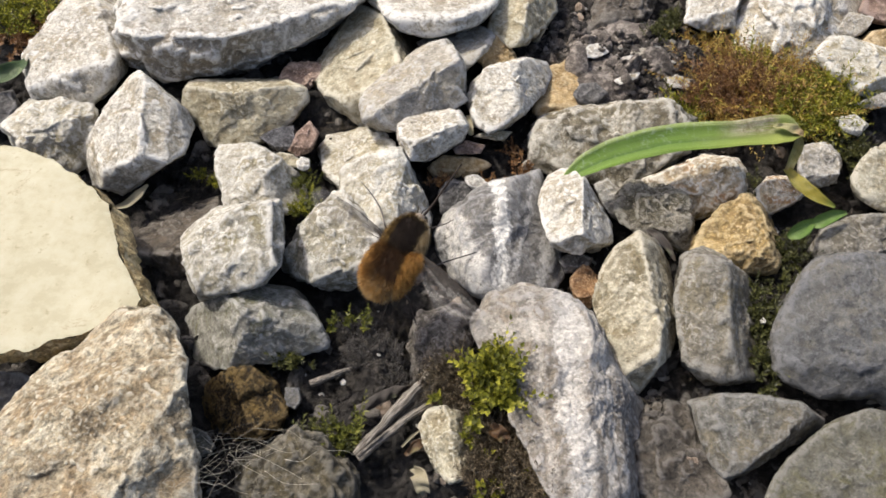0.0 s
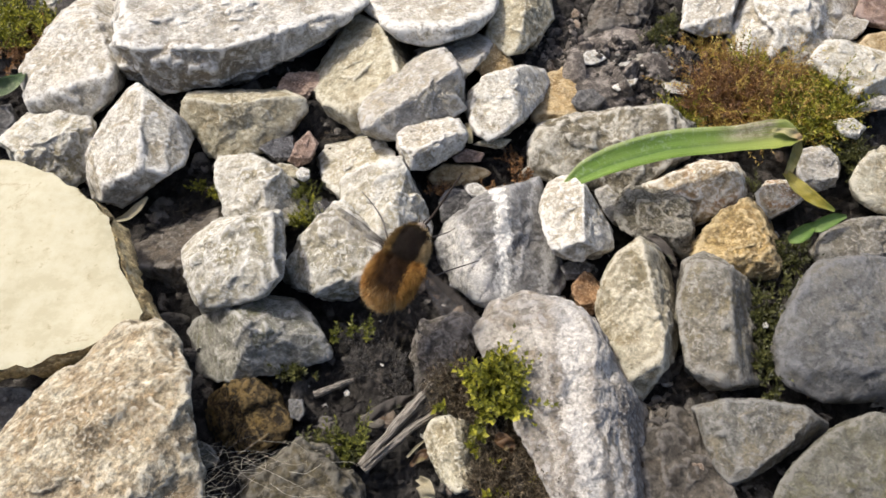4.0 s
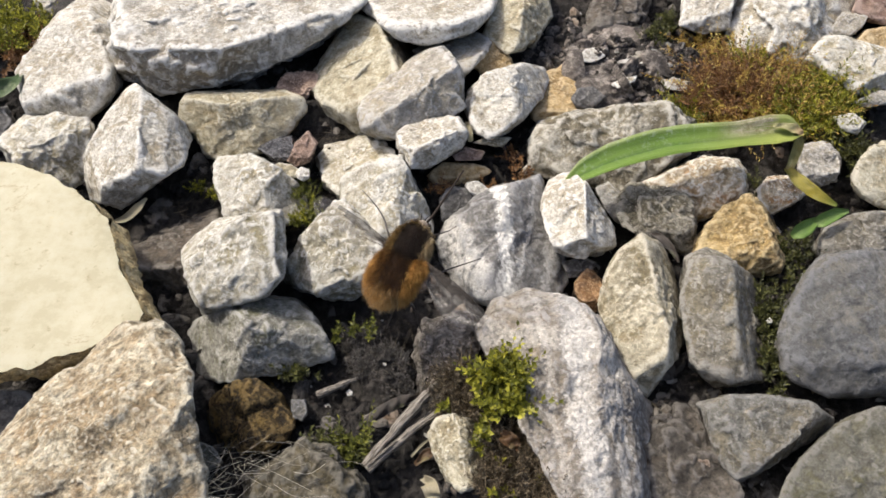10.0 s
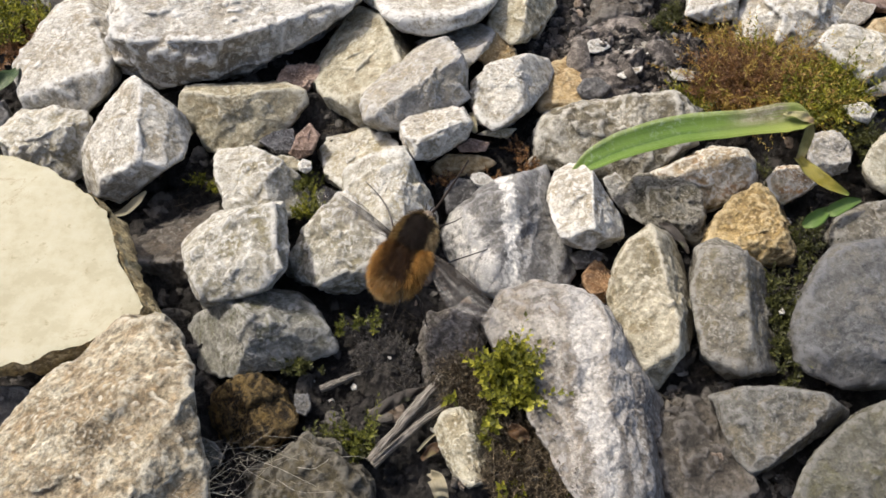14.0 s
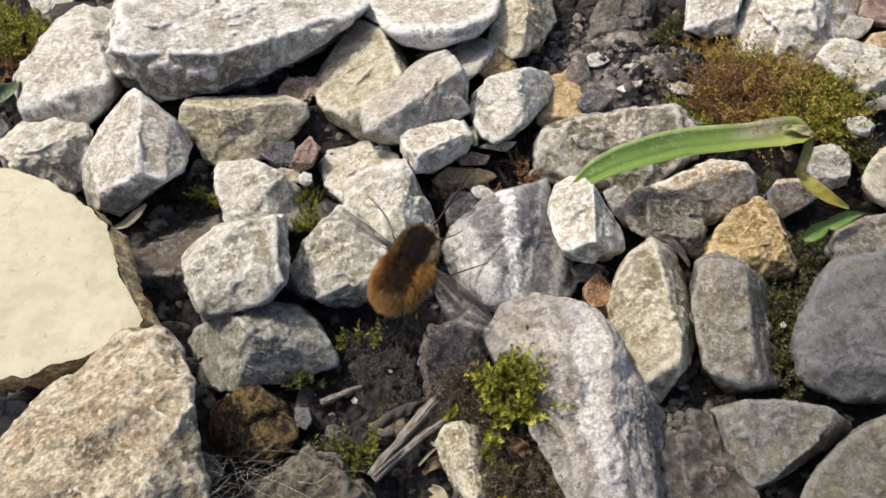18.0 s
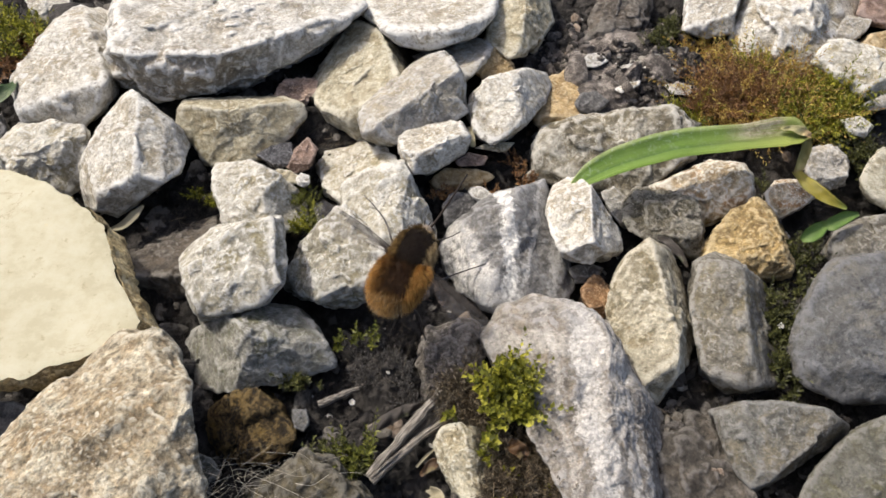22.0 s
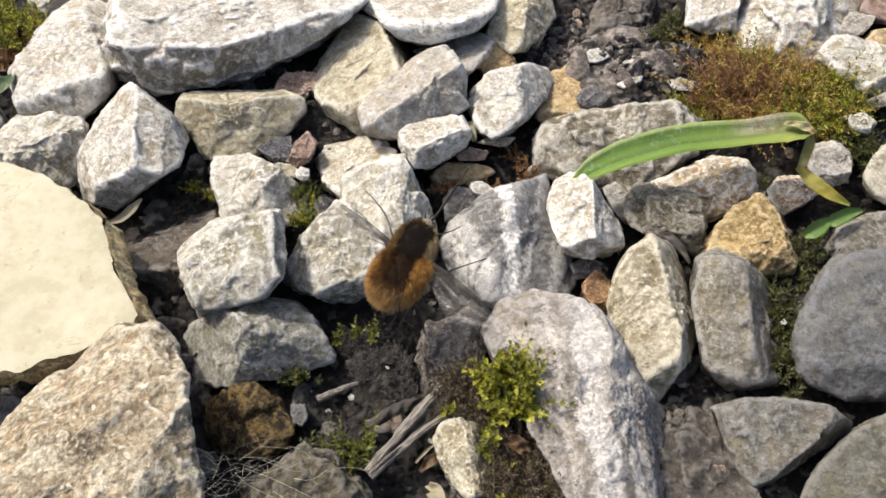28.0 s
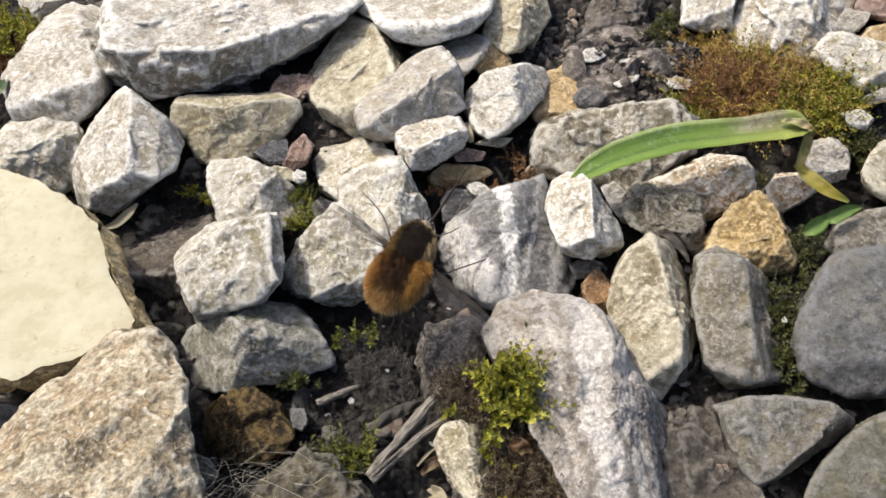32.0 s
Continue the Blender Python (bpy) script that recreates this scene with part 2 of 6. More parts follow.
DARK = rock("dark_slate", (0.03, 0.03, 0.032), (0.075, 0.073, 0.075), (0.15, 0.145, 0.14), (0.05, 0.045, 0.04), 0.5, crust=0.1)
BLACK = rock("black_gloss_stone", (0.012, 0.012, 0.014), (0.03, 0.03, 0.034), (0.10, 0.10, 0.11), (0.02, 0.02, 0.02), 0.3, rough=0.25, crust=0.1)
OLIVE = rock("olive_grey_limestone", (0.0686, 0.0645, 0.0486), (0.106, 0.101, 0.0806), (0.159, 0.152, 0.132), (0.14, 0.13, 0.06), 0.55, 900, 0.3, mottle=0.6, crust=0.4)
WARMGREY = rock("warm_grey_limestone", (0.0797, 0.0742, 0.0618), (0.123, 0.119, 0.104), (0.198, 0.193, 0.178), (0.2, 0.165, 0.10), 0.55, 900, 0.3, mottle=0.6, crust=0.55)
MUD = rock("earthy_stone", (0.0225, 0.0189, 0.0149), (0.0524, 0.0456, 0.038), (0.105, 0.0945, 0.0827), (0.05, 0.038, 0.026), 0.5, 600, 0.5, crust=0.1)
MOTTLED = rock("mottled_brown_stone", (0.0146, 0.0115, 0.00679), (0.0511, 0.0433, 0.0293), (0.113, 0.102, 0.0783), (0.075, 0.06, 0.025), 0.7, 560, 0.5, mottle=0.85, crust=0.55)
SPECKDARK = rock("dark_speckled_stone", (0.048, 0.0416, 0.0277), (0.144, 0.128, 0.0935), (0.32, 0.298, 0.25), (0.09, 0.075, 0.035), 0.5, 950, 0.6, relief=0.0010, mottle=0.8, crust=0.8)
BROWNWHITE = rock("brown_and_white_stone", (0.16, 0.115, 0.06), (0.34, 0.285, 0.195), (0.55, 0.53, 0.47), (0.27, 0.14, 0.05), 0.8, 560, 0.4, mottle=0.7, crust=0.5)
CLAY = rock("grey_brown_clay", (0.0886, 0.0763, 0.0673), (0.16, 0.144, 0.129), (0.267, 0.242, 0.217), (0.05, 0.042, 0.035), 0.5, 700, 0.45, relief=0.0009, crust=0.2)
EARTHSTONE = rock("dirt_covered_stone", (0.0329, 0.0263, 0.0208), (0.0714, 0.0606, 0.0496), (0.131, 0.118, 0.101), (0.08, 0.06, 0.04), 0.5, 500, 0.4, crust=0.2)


def flagstone_material():
    m, n, l, bsdf = material("pale_flagstone")
    vec, rnd = coords(n, l)
    broad, mid = noise_node(n, l, vec, 60, 5, 0.55), noise_node(n, l, vec, 420, 7, 0.7)
    fine = noise_node(n, l, vec, 2600, 4, 0.7)
    col = ramp_node(n, l, broad, [(0.35, (0.317, 0.293, 0.202)), (0.65, (0.373, 0.348, 0.249))])
    col = mix_node(n, l, 0.35, col, ramp_node(n, l, mid, [(0.40, (0.254, 0.226, 0.139)), (0.5, (0.353, 0.325, 0.226)), (0.62, (0.412, 0.388, 0.297))]))
    chip = ramp_node(n, l, noise_node(n, l, vec, 170, 7, 0.75, 1.2), [(0.66, 0.0), (0.72, 0.5)])
    col = mix_node(n, l, chip, col, (0.42, 0.33, 0.17))
    scar = crest_node(n, l, noise_node(n, l, vec, 90, 6, 0.7, 1.5), 0.012)
    scar = mix_node(n, l, 1.0, scar, ramp_node(n, l, broad, [(0.50, 0.0), (0.60, 0.6)]), "MULTIPLY")
    col = mix_node(n, l, scar, col, (0.20, 0.155, 0.08))
    spot_fac = ramp_node(n, l, noise_node(n, l, vec, 900, 4, 0.6), [(0.30, 0.55), (0.37, 0.0)])
    col = mix_node(n, l, spot_fac, col, (0.20, 0.17, 0.09))
    l.new(col, bsdf.inputs["Base Color"])
    bsdf.inputs["Roughness"].default_value = 0.9
    bump_node(n, l, bsdf, [(mid, 0.0001, 0.6), (fine, 0.00012, 0.6)])
    return m


FLAG = flagstone_material()
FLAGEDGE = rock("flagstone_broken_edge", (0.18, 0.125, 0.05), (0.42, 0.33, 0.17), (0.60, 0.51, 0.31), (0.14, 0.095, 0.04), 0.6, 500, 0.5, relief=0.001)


def soil_material(name, k):
    m, n, l, bsdf = material(name)
    tc = n.new("ShaderNodeTexCoord")
    vec = tc.outputs["Object"]
    broad, mid = noise_node(n, l, vec, 70, 5, 0.6), noise_node(n, l, vec, 600, 8, 0.75)
    fine = noise_node(n, l, vec, 3000, 5, 0.75)
    col = ramp_node(n, l, broad, [(0.38, (0.014 * k, 0.0115 * k, 0.010 * k)), (0.5, (0.028 * k, 0.0235 * k, 0.020 * k)), (0.62, (0.070 * k, 0.060 * k, 0.052 * k))])
    col = mix_node(n, l, 0.5, col, ramp_node(n, l, mid, [(0.4, (0.009 * k, 0.0075 * k, 0.0065 * k)), (0.5, (0.028 * k, 0.024 * k, 0.0205 * k)), (0.6, (0.13 * k, 0.115 * k, 0.10 * k))]))
    col = mix_node(n, l, 0.5, col, ramp_node(n, l, fine, [(0.3, 0.5), (0.5, 1.0), (0.75, 1.4)]), "MULTIPLY")
    l.new(col, bsdf.inputs["Base Color"])
    bsdf.inputs["Roughness"].default_value = 0.92
    bump_node(n, l, bsdf, [(mid, 0.0018, 1.0), (fine, 0.0005, 0.9)])
    return m


SOIL = soil_material("dark_soil", 1.0)
DRYSOIL = soil_material("dry_soil", 5.0)


def leafy(name, stops, scale=300.0, through_light=0.25, rough=0.5, island=True):
    """Thin plant matter: colour varies from leaf to leaf and along it."""
    m, n, l, bsdf = material(name)
    tc = n.new("ShaderNodeTexCoord")
    f = noise_node(n, l, tc.outputs["Object"], scale, 4, 0.6)
    if island:
        g = n.new("ShaderNodeNewGeometry")
        f2 = n.new("ShaderNodeMath")
        f2.operation = "MULTIPLY_ADD"
        f2.inputs[1].default_value, f2.inputs[2].default_value = 0.55, 0.0
        l.new(g.outputs["Random Per Island"], f2.inputs[0])
        f3 = n.new("ShaderNodeMath")
        f3.operation = "MULTIPLY_ADD"
        f3.inputs[1].default_value = 0.45
        l.new(f, f3.inputs[0])
        l.new(f2.outputs[0], f3.inputs[2])
        f = f3.outputs[0]
    col = ramp_node(n, l, f, stops)
    l.new(col, bsdf.inputs["Base Color"])
    bsdf.inputs["Roughness"].default_value = rough
    if through_light:
        tr, mx = n.new("ShaderNodeBsdfTranslucent"), n.new("ShaderNodeMixShader")
        l.new(col, tr.inputs["Color"])
        mx.inputs[0].default_value = through_light
        l.new(bsdf.outputs[0], mx.inputs[1])
        l.new(tr.outputs[0], mx.inputs[2])
        l.new(mx.outputs[0], n["Material Output"].inputs["Surface"])
    return m


MOSS_GREEN = leafy("bright_moss", [(0.15, (0.03, 0.036, 0.005)), (0.5, (0.17, 0.175, 0.018)), (0.85, (0.46, 0.43, 0.05))], 400, 0.35)
MOSS_DULL = leafy("dull_moss", [(0.15, (0.02, 0.022, 0.008)), (0.5, (0.06, 0.065, 0.018)), (0.85, (0.13, 0.13, 0.035))], 400, 0.25)
MOSS_BROWN = leafy("golden_brown_moss", [(0.12, (0.10, 0.05, 0.014)), (0.36, (0.30, 0.17, 0.045)), (0.56, (0.46, 0.32, 0.08)), (0.72, (0.55, 0.45, 0.11)), (0.9, (0.58, 0.56, 0.16))], 250, 0.3)
MOSS_RUST = leafy("rusty_moss", [(0.12, (0.05, 0.026, 0.014)), (0.5, (0.18, 0.09, 0.036)), (0.88, (0.38, 0.22, 0.085))], 250, 0.2)
MOSS_PEAT = leafy("peaty_moss", [(0.15, (0.028, 0.02, 0.012)), (0.5, (0.10, 0.074, 0.044)), (0.88, (0.30, 0.24, 0.155))], 300, 0.2)
MOSS_MID = leafy("green_moss", [(0.15, (0.03, 0.036, 0.008)), (0.5, (0.12, 0.13, 0.022)), (0.85, (0.25, 0.25, 0.045))], 400, 0.3)
MOSS_EARTH = leafy("earthy_moss", [(0.15, (0.028, 0.021, 0.014)), (0.5, (0.085, 0.067, 0.044)), (0.85, (0.21, 0.175, 0.115))], 400, 0.15)
MOSS_GREY = leafy("dead_grey_moss", [(0.15, (0.016, 0.014, 0.012)), (0.5, (0.065, 0.058, 0.052)), (0.85, (0.23, 0.212, 0.195))], 500, 0.1)
DRY = leafy("dry_fibre", [(0.1, (0.20, 0.17, 0.12)), (0.5, (0.42, 0.38, 0.30)), (0.9, (0.70, 0.67, 0.60))], 300, 0.2, 0.7)


def blade_material(name, stops, dry, dry_from):
    m, n, l, bsdf = material(name)
    tc = n.new("ShaderNodeTexCoord")
    sep = n.new("ShaderNodeSeparateXYZ")
    l.new(tc.outputs["UV"], sep.inputs[0])
    f = noise_node(n, l, tc.outputs["Object"], 350, 5, 0.6)
    comb = n.new("ShaderNodeCombineXYZ")
    l.new(sep.outputs[0], comb.inputs[0])
    l.new(sep.outputs[1], comb.inputs[1])
    mp = n.new("ShaderNodeMapping")
    mp.inputs["Scale"].default_value = (3, 60, 1)
    l.new(comb.outputs[0], mp.inputs["Vector"])
    lines = noise_node(n, l, mp.outputs[0], 1.0, 3, 0.6)
    col = ramp_node(n, l, lines, stops)
    blotch = ramp_node(n, l, f, [(0.57, 0.0), (0.72, 0.5)])
    edge = ramp_node(n, l, sep.outputs[0], [(dry_from - 0.15, 0.0), (dry_from, 0.25), (min(0.999, dry_from + 0.14), 1.0)])
    col = mix_node(n, l, blotch, col, (0.40, 0.46, 0.22))
    col = mix_node(n, l, edge, col, dry)
    l.new(col, bsdf.inputs["Base Color"])
    bsdf.inputs["Roughness"].default_value = 0.38
    tr, mx = n.new("ShaderNodeBsdfTranslucent"), n.new("ShaderNodeMixShader")
    l.new(col, tr.inputs["Color"])
    mx.inputs[0].default_value = 0.25
    l.new(bsdf.outputs[0], mx.inputs[1])
    l.new(tr.outputs[0], mx.inputs[2])
    l.new(mx.outputs[0], n["Material Output"].inputs["Surface"])
    bump_node(n, l, bsdf, [(lines, 0.0002, 0.5), (f, 0.0001, 0.4)])
    return m


def long_leaf_material():
    """A thick channelled leaf: upper half painted pale as its lit side, a dark line along the fold, ribs along it,
    scraped and dried patches.
    """
    m, n, l, bsdf = material("green_leaf_blade")
    tc, sep, mp, add = n.new("ShaderNodeTexCoord"), n.new("ShaderNodeSeparateXYZ"), n.new("ShaderNodeMapping"), n.new("ShaderNodeMath")
    l.new(tc.outputs["UV"], sep.inputs[0])
    mp.inputs["Scale"].default_value = (4, 55, 1)
    l.new(tc.outputs["UV"], mp.inputs["Vector"])
    ribs = noise_node(n, l, mp.outputs[0], 1.0, 4, 0.65)
    cloud, grit = noise_node(n, l, tc.outputs["Object"], 260, 5, 0.65), noise_node(n, l, tc.outputs["Object"], 1300, 6, 0.75, 0.6)
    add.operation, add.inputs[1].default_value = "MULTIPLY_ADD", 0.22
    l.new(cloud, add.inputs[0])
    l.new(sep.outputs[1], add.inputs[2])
    # across the leaf: upper half coloured pale as if lit, lower half deeper green
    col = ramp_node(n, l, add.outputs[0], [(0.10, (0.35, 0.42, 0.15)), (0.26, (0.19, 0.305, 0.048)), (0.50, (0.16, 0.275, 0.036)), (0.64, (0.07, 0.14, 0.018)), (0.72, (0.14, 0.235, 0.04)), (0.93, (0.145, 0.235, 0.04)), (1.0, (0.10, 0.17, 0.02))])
    col = mix_node(n, l, 0.55, col, ramp_node(n, l, ribs, [(0.32, 0.55), (0.5, 1.0), (0.68, 1.5)]), "MULTIPLY")
    yellow = ramp_node(n, l, sep.outputs[0], [(0.45, 0.0), (0.80, 0.6), (0.93, 0.5), (0.99, 0.9)])
    col = mix_node(n, l, yellow, col, (0.36, 0.37, 0.10))
    # white specks paint the gloss on the upper half near the base
    painted_gloss = ramp_node(n, l, grit, [(0.52, 0.0), (0.62, 0.40)])
    painted_gloss = mix_node(n, l, 1.0, painted_gloss, ramp_node(n, l, sep.outputs[1], [(0.12, 1.0), (0.60, 0.15)]), "MULTIPLY")
    painted_gloss = mix_node(n, l, 1.0, painted_gloss, ramp_node(n, l, sep.outputs[0], [(0.45, 1.0), (0.62, 0.2)]), "MULTIPLY")
    col = mix_node(n, l, painted_gloss, col, (0.56, 0.62, 0.50))
    torn = ramp_node(n, l, noise_node(n, l, mp.outputs[0], 0.45, 6, 0.75, 1.0), [(0.40, 0.0), (0.49, 1.0)])
    torn = mix_node(n, l, 1.0, torn, ramp_node(n, l, sep.outputs[0], [(0.55, 0.0), (0.64, 1.0), (0.78, 1.0), (0.84, 0.0)]), "MULTIPLY")
    torn = mix_node(n, l, 1.0, torn, ramp_node(n, l, add.outputs[0], [(0.42, 1.0), (0.66, 0.0)]), "MULTIPLY")
    col = mix_node(n, l, torn, col, ramp_node(n, l, grit, [(0.36, (0.30, 0.235, 0.12)), (0.6, (0.62, 0.55, 0.38))]))
    l.new(col, bsdf.inputs["Base Color"])
    bsdf.inputs["Roughness"].default_value, bsdf.inputs["Specular IOR Level"].default_value = 0.42, 0.45
    tr, mx = n.new("ShaderNodeBsdfTranslucent"), n.new("ShaderNodeMixShader")
    l.new(col, tr.inputs["Color"])
    mx.inputs[0].default_value = 0.22
    l.new(bsdf.outputs[0], mx.inputs[1])
    l.new(tr.outputs[0], mx.inputs[2])
    l.new(mx.outputs[0], n["Material Output"].inputs["Surface"])
    bump_node(n, l, bsdf, [(ribs, 0.0003, 0.6), (grit, 0.00012, 0.6), (torn, 0.0002, 0.5)])
    return m


BLADE = long_leaf_material()
BARK = blade_material("grey_brown_bark", [(0.3, (0.022, 0.017, 0.013)), (0.5, (0.042, 0.034, 0.027)), (0.7, (0.11, 0.09, 0.072))], (0.07, 0.055, 0.04), 0.9)
WITHER = blade_material("yellowed_blade", [(0.35, (0.13, 0.12, 0.015)), (0.62, (0.33, 0.27, 0.04))], (0.16, 0.2, 0.04), 0.85)
# grass with the shade of its corner put into the colour
SHADEDGRASS = blade_material("shaded_grass", [(0.3, (0.02, 0.045, 0.008)), (0.6, (0.045, 0.085, 0.018))], (0.05, 0.08, 0.02), 0.9)
SPROUT = blade_material("fresh_leaf", [(0.3, (0.06, 0.13, 0.016)), (0.5, (0.12, 0.21, 0.035)), (0.7, (0.25, 0.33, 0.10))], (0.16, 0.25, 0.05), 0.85)
PAPERY = blade_material("papery_stalk", [(0.35, (0.17, 0.16, 0.045)), (0.5, (0.30, 0.27, 0.09)), (0.66, (0.46, 0.41, 0.19))], (0.30, 0.22, 0.08), 0.85)
DRYLEAF = blade_material("dry_leaf", [(0.3, (0.20, 0.17, 0.10)), (0.6, (0.36, 0.32, 0.22))], (0.36, 0.31, 0.2), 0.85)
RUSTLEAF = blade_material("rust_leaf", [(0.3, (0.05, 0.026, 0.012)), (0.6, (0.14, 0.075, 0.03))], (0.09, 0.045, 0.02), 0.85)
TORN = blade_material("torn_leaf_tip", [(0.3, (0.26, 0.24, 0.08)), (0.6, (0.50, 0.46, 0.24))], (0.46, 0.33, 0.17), 0.7)


def wood_material():
    m, n, l, bsdf = material("weathered_twig")
    tc = n.new("ShaderNodeTexCoord")
    mp = n.new("ShaderNodeMapping")
    mp.inputs["Scale"].default_value = (2.5, 7, 1)
    l.new(tc.outputs["UV"], mp.inputs["Vector"])
    g = noise_node(n, l, mp.outputs[0], 2.0, 5, 0.7)
    col = ramp_node(n, l, g, [(0.38, (0.045, 0.037, 0.029)), (0.48, (0.19, 0.165, 0.135)), (0.60, (0.40, 0.37, 0.32))])
    l.new(col, bsdf.inputs["Base Color"])
    bsdf.inputs["Roughness"].default_value = 0.85
    bump_node(n, l, bsdf, [(g, 0.0007, 1.0)])
    return m


WOOD = wood_material()


def fur_material(name, a, b, c):
    m, n, l, bsdf = material(name)
    g = n.new("ShaderNodeNewGeometry")
    col = ramp_node(n, l, g.outputs["Random Per Island"], [(0.1, a), (0.5, b), (0.9, c)])
    l.new(col, bsdf.inputs["Base Color"])
    bsdf.inputs["Roughness"].default_value = 0.55
    bsdf.inputs["Specular IOR Level"].default_value = 0.3
    return m


FUR_GINGER = fur_material("ginger_fur", (0.075, 0.03, 0.005), (0.29, 0.128, 0.023), (0.68, 0.40, 0.115))
FUR_OLIVE = fur_material("olive_fur", (0.05, 0.028, 0.007), (0.125, 0.072, 0.019), (0.27, 0.17, 0.05))
FUR_UMBER = fur_material("umber_fur", (0.035, 0.016, 0.005), (0.10, 0.045, 0.011), (0.26, 0.13, 0.035))
FUR_PALE = fur_material("pale_golden_fur", (0.18, 0.11, 0.04), (0.33, 0.23, 0.10), (0.52, 0.42, 0.25))
FUR_DARK = fur_material("dark_fur", (0.004, 0.0025, 0.0015), (0.011, 0.0065, 0.0035), (0.034, 0.019, 0.008))
FUR_BROWN = fur_material("brown_fur", (0.012, 0.007, 0.004), (0.032, 0.016, 0.007), (0.11, 0.052, 0.018))


def plain(name, col, rough, spec=0.5):
    m, n, l, bsdf = material(name)
    tc = n.new("ShaderNodeTexCoord")
    f = noise_node(n, l, tc.outputs["Object"], 2500, 4, 0.6)
    lo, hi = tuple(v * 0.6 for v in col), tuple(min(1, v * 1.5) for v in col)
    l.new(ramp_node(n, l, f, [(0.3, lo), (0.7, hi)]), bsdf.inputs["Base Color"])
    bsdf.inputs["Roughness"].default_value, bsdf.inputs["Specular IOR Level"].default_value = rough, spec
    return m


SKIN = plain("dark_cuticle", (0.018, 0.012, 0.009), 0.7, 0.15)
ABDOMEN = plain("brown_cuticle", (0.06, 0.03, 0.014), 0.5)
EYE = plain("black_eye", (0.016, 0.012, 0.01), 0.4, 0.3)
FACE = plain("dusty_face", (0.17, 0.14, 0.112), 0.8, 0.2)
LEG = plain("leg_cuticle", (0.03, 0.022, 0.018), 0.4)
VEINED = plain("wing_vein", (0.06, 0.045, 0.035), 0.7, 0.1)
SMOKE = plain("smoky_wing_edge", (0.034, 0.029, 0.025), 0.9, 0.1)
_n, _l = SMOKE.node_tree.nodes, SMOKE.node_tree.links
_t, _m = _n.new("ShaderNodeBsdfTransparent"), _n.new("ShaderNodeMixShader")
_m.inputs[0].default_value = 0.55
_l.new(_t.outputs[0], _m.inputs[1])
_l.new(_n["Principled BSDF"].outputs[0], _m.inputs[2])
_l.new(_m.outputs[0], _n["Material Output"].inputs["Surface"])


def wing_material():
    m, n, l, bsdf = material("wing_membrane")
    bsdf.inputs["Base Color"].default_value = (0.075, 0.07, 0.068, 1)
    bsdf.inputs["Roughness"].default_value = 0.36
    bsdf.inputs["Specular IOR Level"].default_value = 0.5
    tr, mx = n.new("ShaderNodeBsdfTransparent"), n.new("ShaderNodeMixShader")
    tc = n.new("ShaderNodeTexCoord")
    f = noise_node(n, l, tc.outputs["Object"], 700, 3, 0.5)
    l.new(ramp_node(n, l, f, [(0.35, 0.14), (0.65, 0.38)]), mx.inputs[0])
    l.new(tr.outputs[0], mx.inputs[1])
    l.new(bsdf.outputs[0], mx.inputs[2])
    l.new(mx.outputs[0], n["Material Output"].inputs["Surface"])
    bump_node(n, l, bsdf, [(f, 0.0003, 0.6)])
    return m


MEMBRANE = wing_material()


# ---- shared shape helpers ----
def lattice(ix, iy, iz):
    h = (ix * 374761393 + iy * 668265263 + iz * 2147483647 + 1013904223) & 0xFFFFFFFF
    h = ((h ^ (h >> 13)) * 1274126177) & 0xFFFFFFFF
    h = ((h ^ (h >> 16)) * 2246822519) & 0xFFFFFFFF
    return ((h >> 8) & 0xFFFF) / 32767.5 - 1.0


def value_noise(p):
    """Smooth noise from -1 to 1 at an array of points."""
    i = np.floor(p).astype(np.int64)
    f = p - i
    f = f * f * f * (f * (f * 6 - 15) + 10)
    out = 0
    for dx in (0, 1):
        wx = f[:, 0] if dx else 1 - f[:, 0]
        for dy in (0, 1):
            wy = f[:, 1] if dy else 1 - f[:, 1]
            for dz in (0, 1):
                wz = f[:, 2] if dz else 1 - f[:, 2]
                out = out + wx * wy * wz * lattice(i[:, 0] + dx, i[:, 1] + dy, i[:, 2] + dz)
    return out


def fbm(p, octaves=4, gain=0.5):
    out, a = 0, 1.0
    for o in range(octaves):
        out = out + a * value_noise(p * (2.03 ** o) + 17.3 * o)
        a *= gain
    return out


def mesh_from(name, verts, faces, mat, smooth=True):
    me = bpy.data.meshes.new(name)
    me.from_pydata(verts, [], faces)
    me.materials.append(mat)
    if smooth:
        me.polygons.foreach_set("use_smooth", [True] * len(me.polygons))
    me.update()
    return me


BALLS = {}


def ball(lod):
    """Unit directions and triangles of an even sphere."""
    if lod not in BALLS:
        bm = bmesh.new()
        bmesh.ops.create_icosphere(bm, subdivisions=lod, radius=1)
        bm.verts.ensure_lookup_table()
        v = np.array([q.co for q in bm.verts])
        BALLS[lod] = v / np.linalg.norm(v, axis=1)[:, None], [tuple(q.index for q in f.verts) for f in bm.faces]
        bm.free()
    return BALLS[lod]


def part(name, me, parent, label=""):
    ob = new(name, me)
    ob.parent = parent
    return tagged(ob, label)


def facing(az, el):
    a, e = radians(az), radians(el)
    return (math.cos(e) * math.cos(a), math.cos(e) * math.sin(a), math.sin(e))


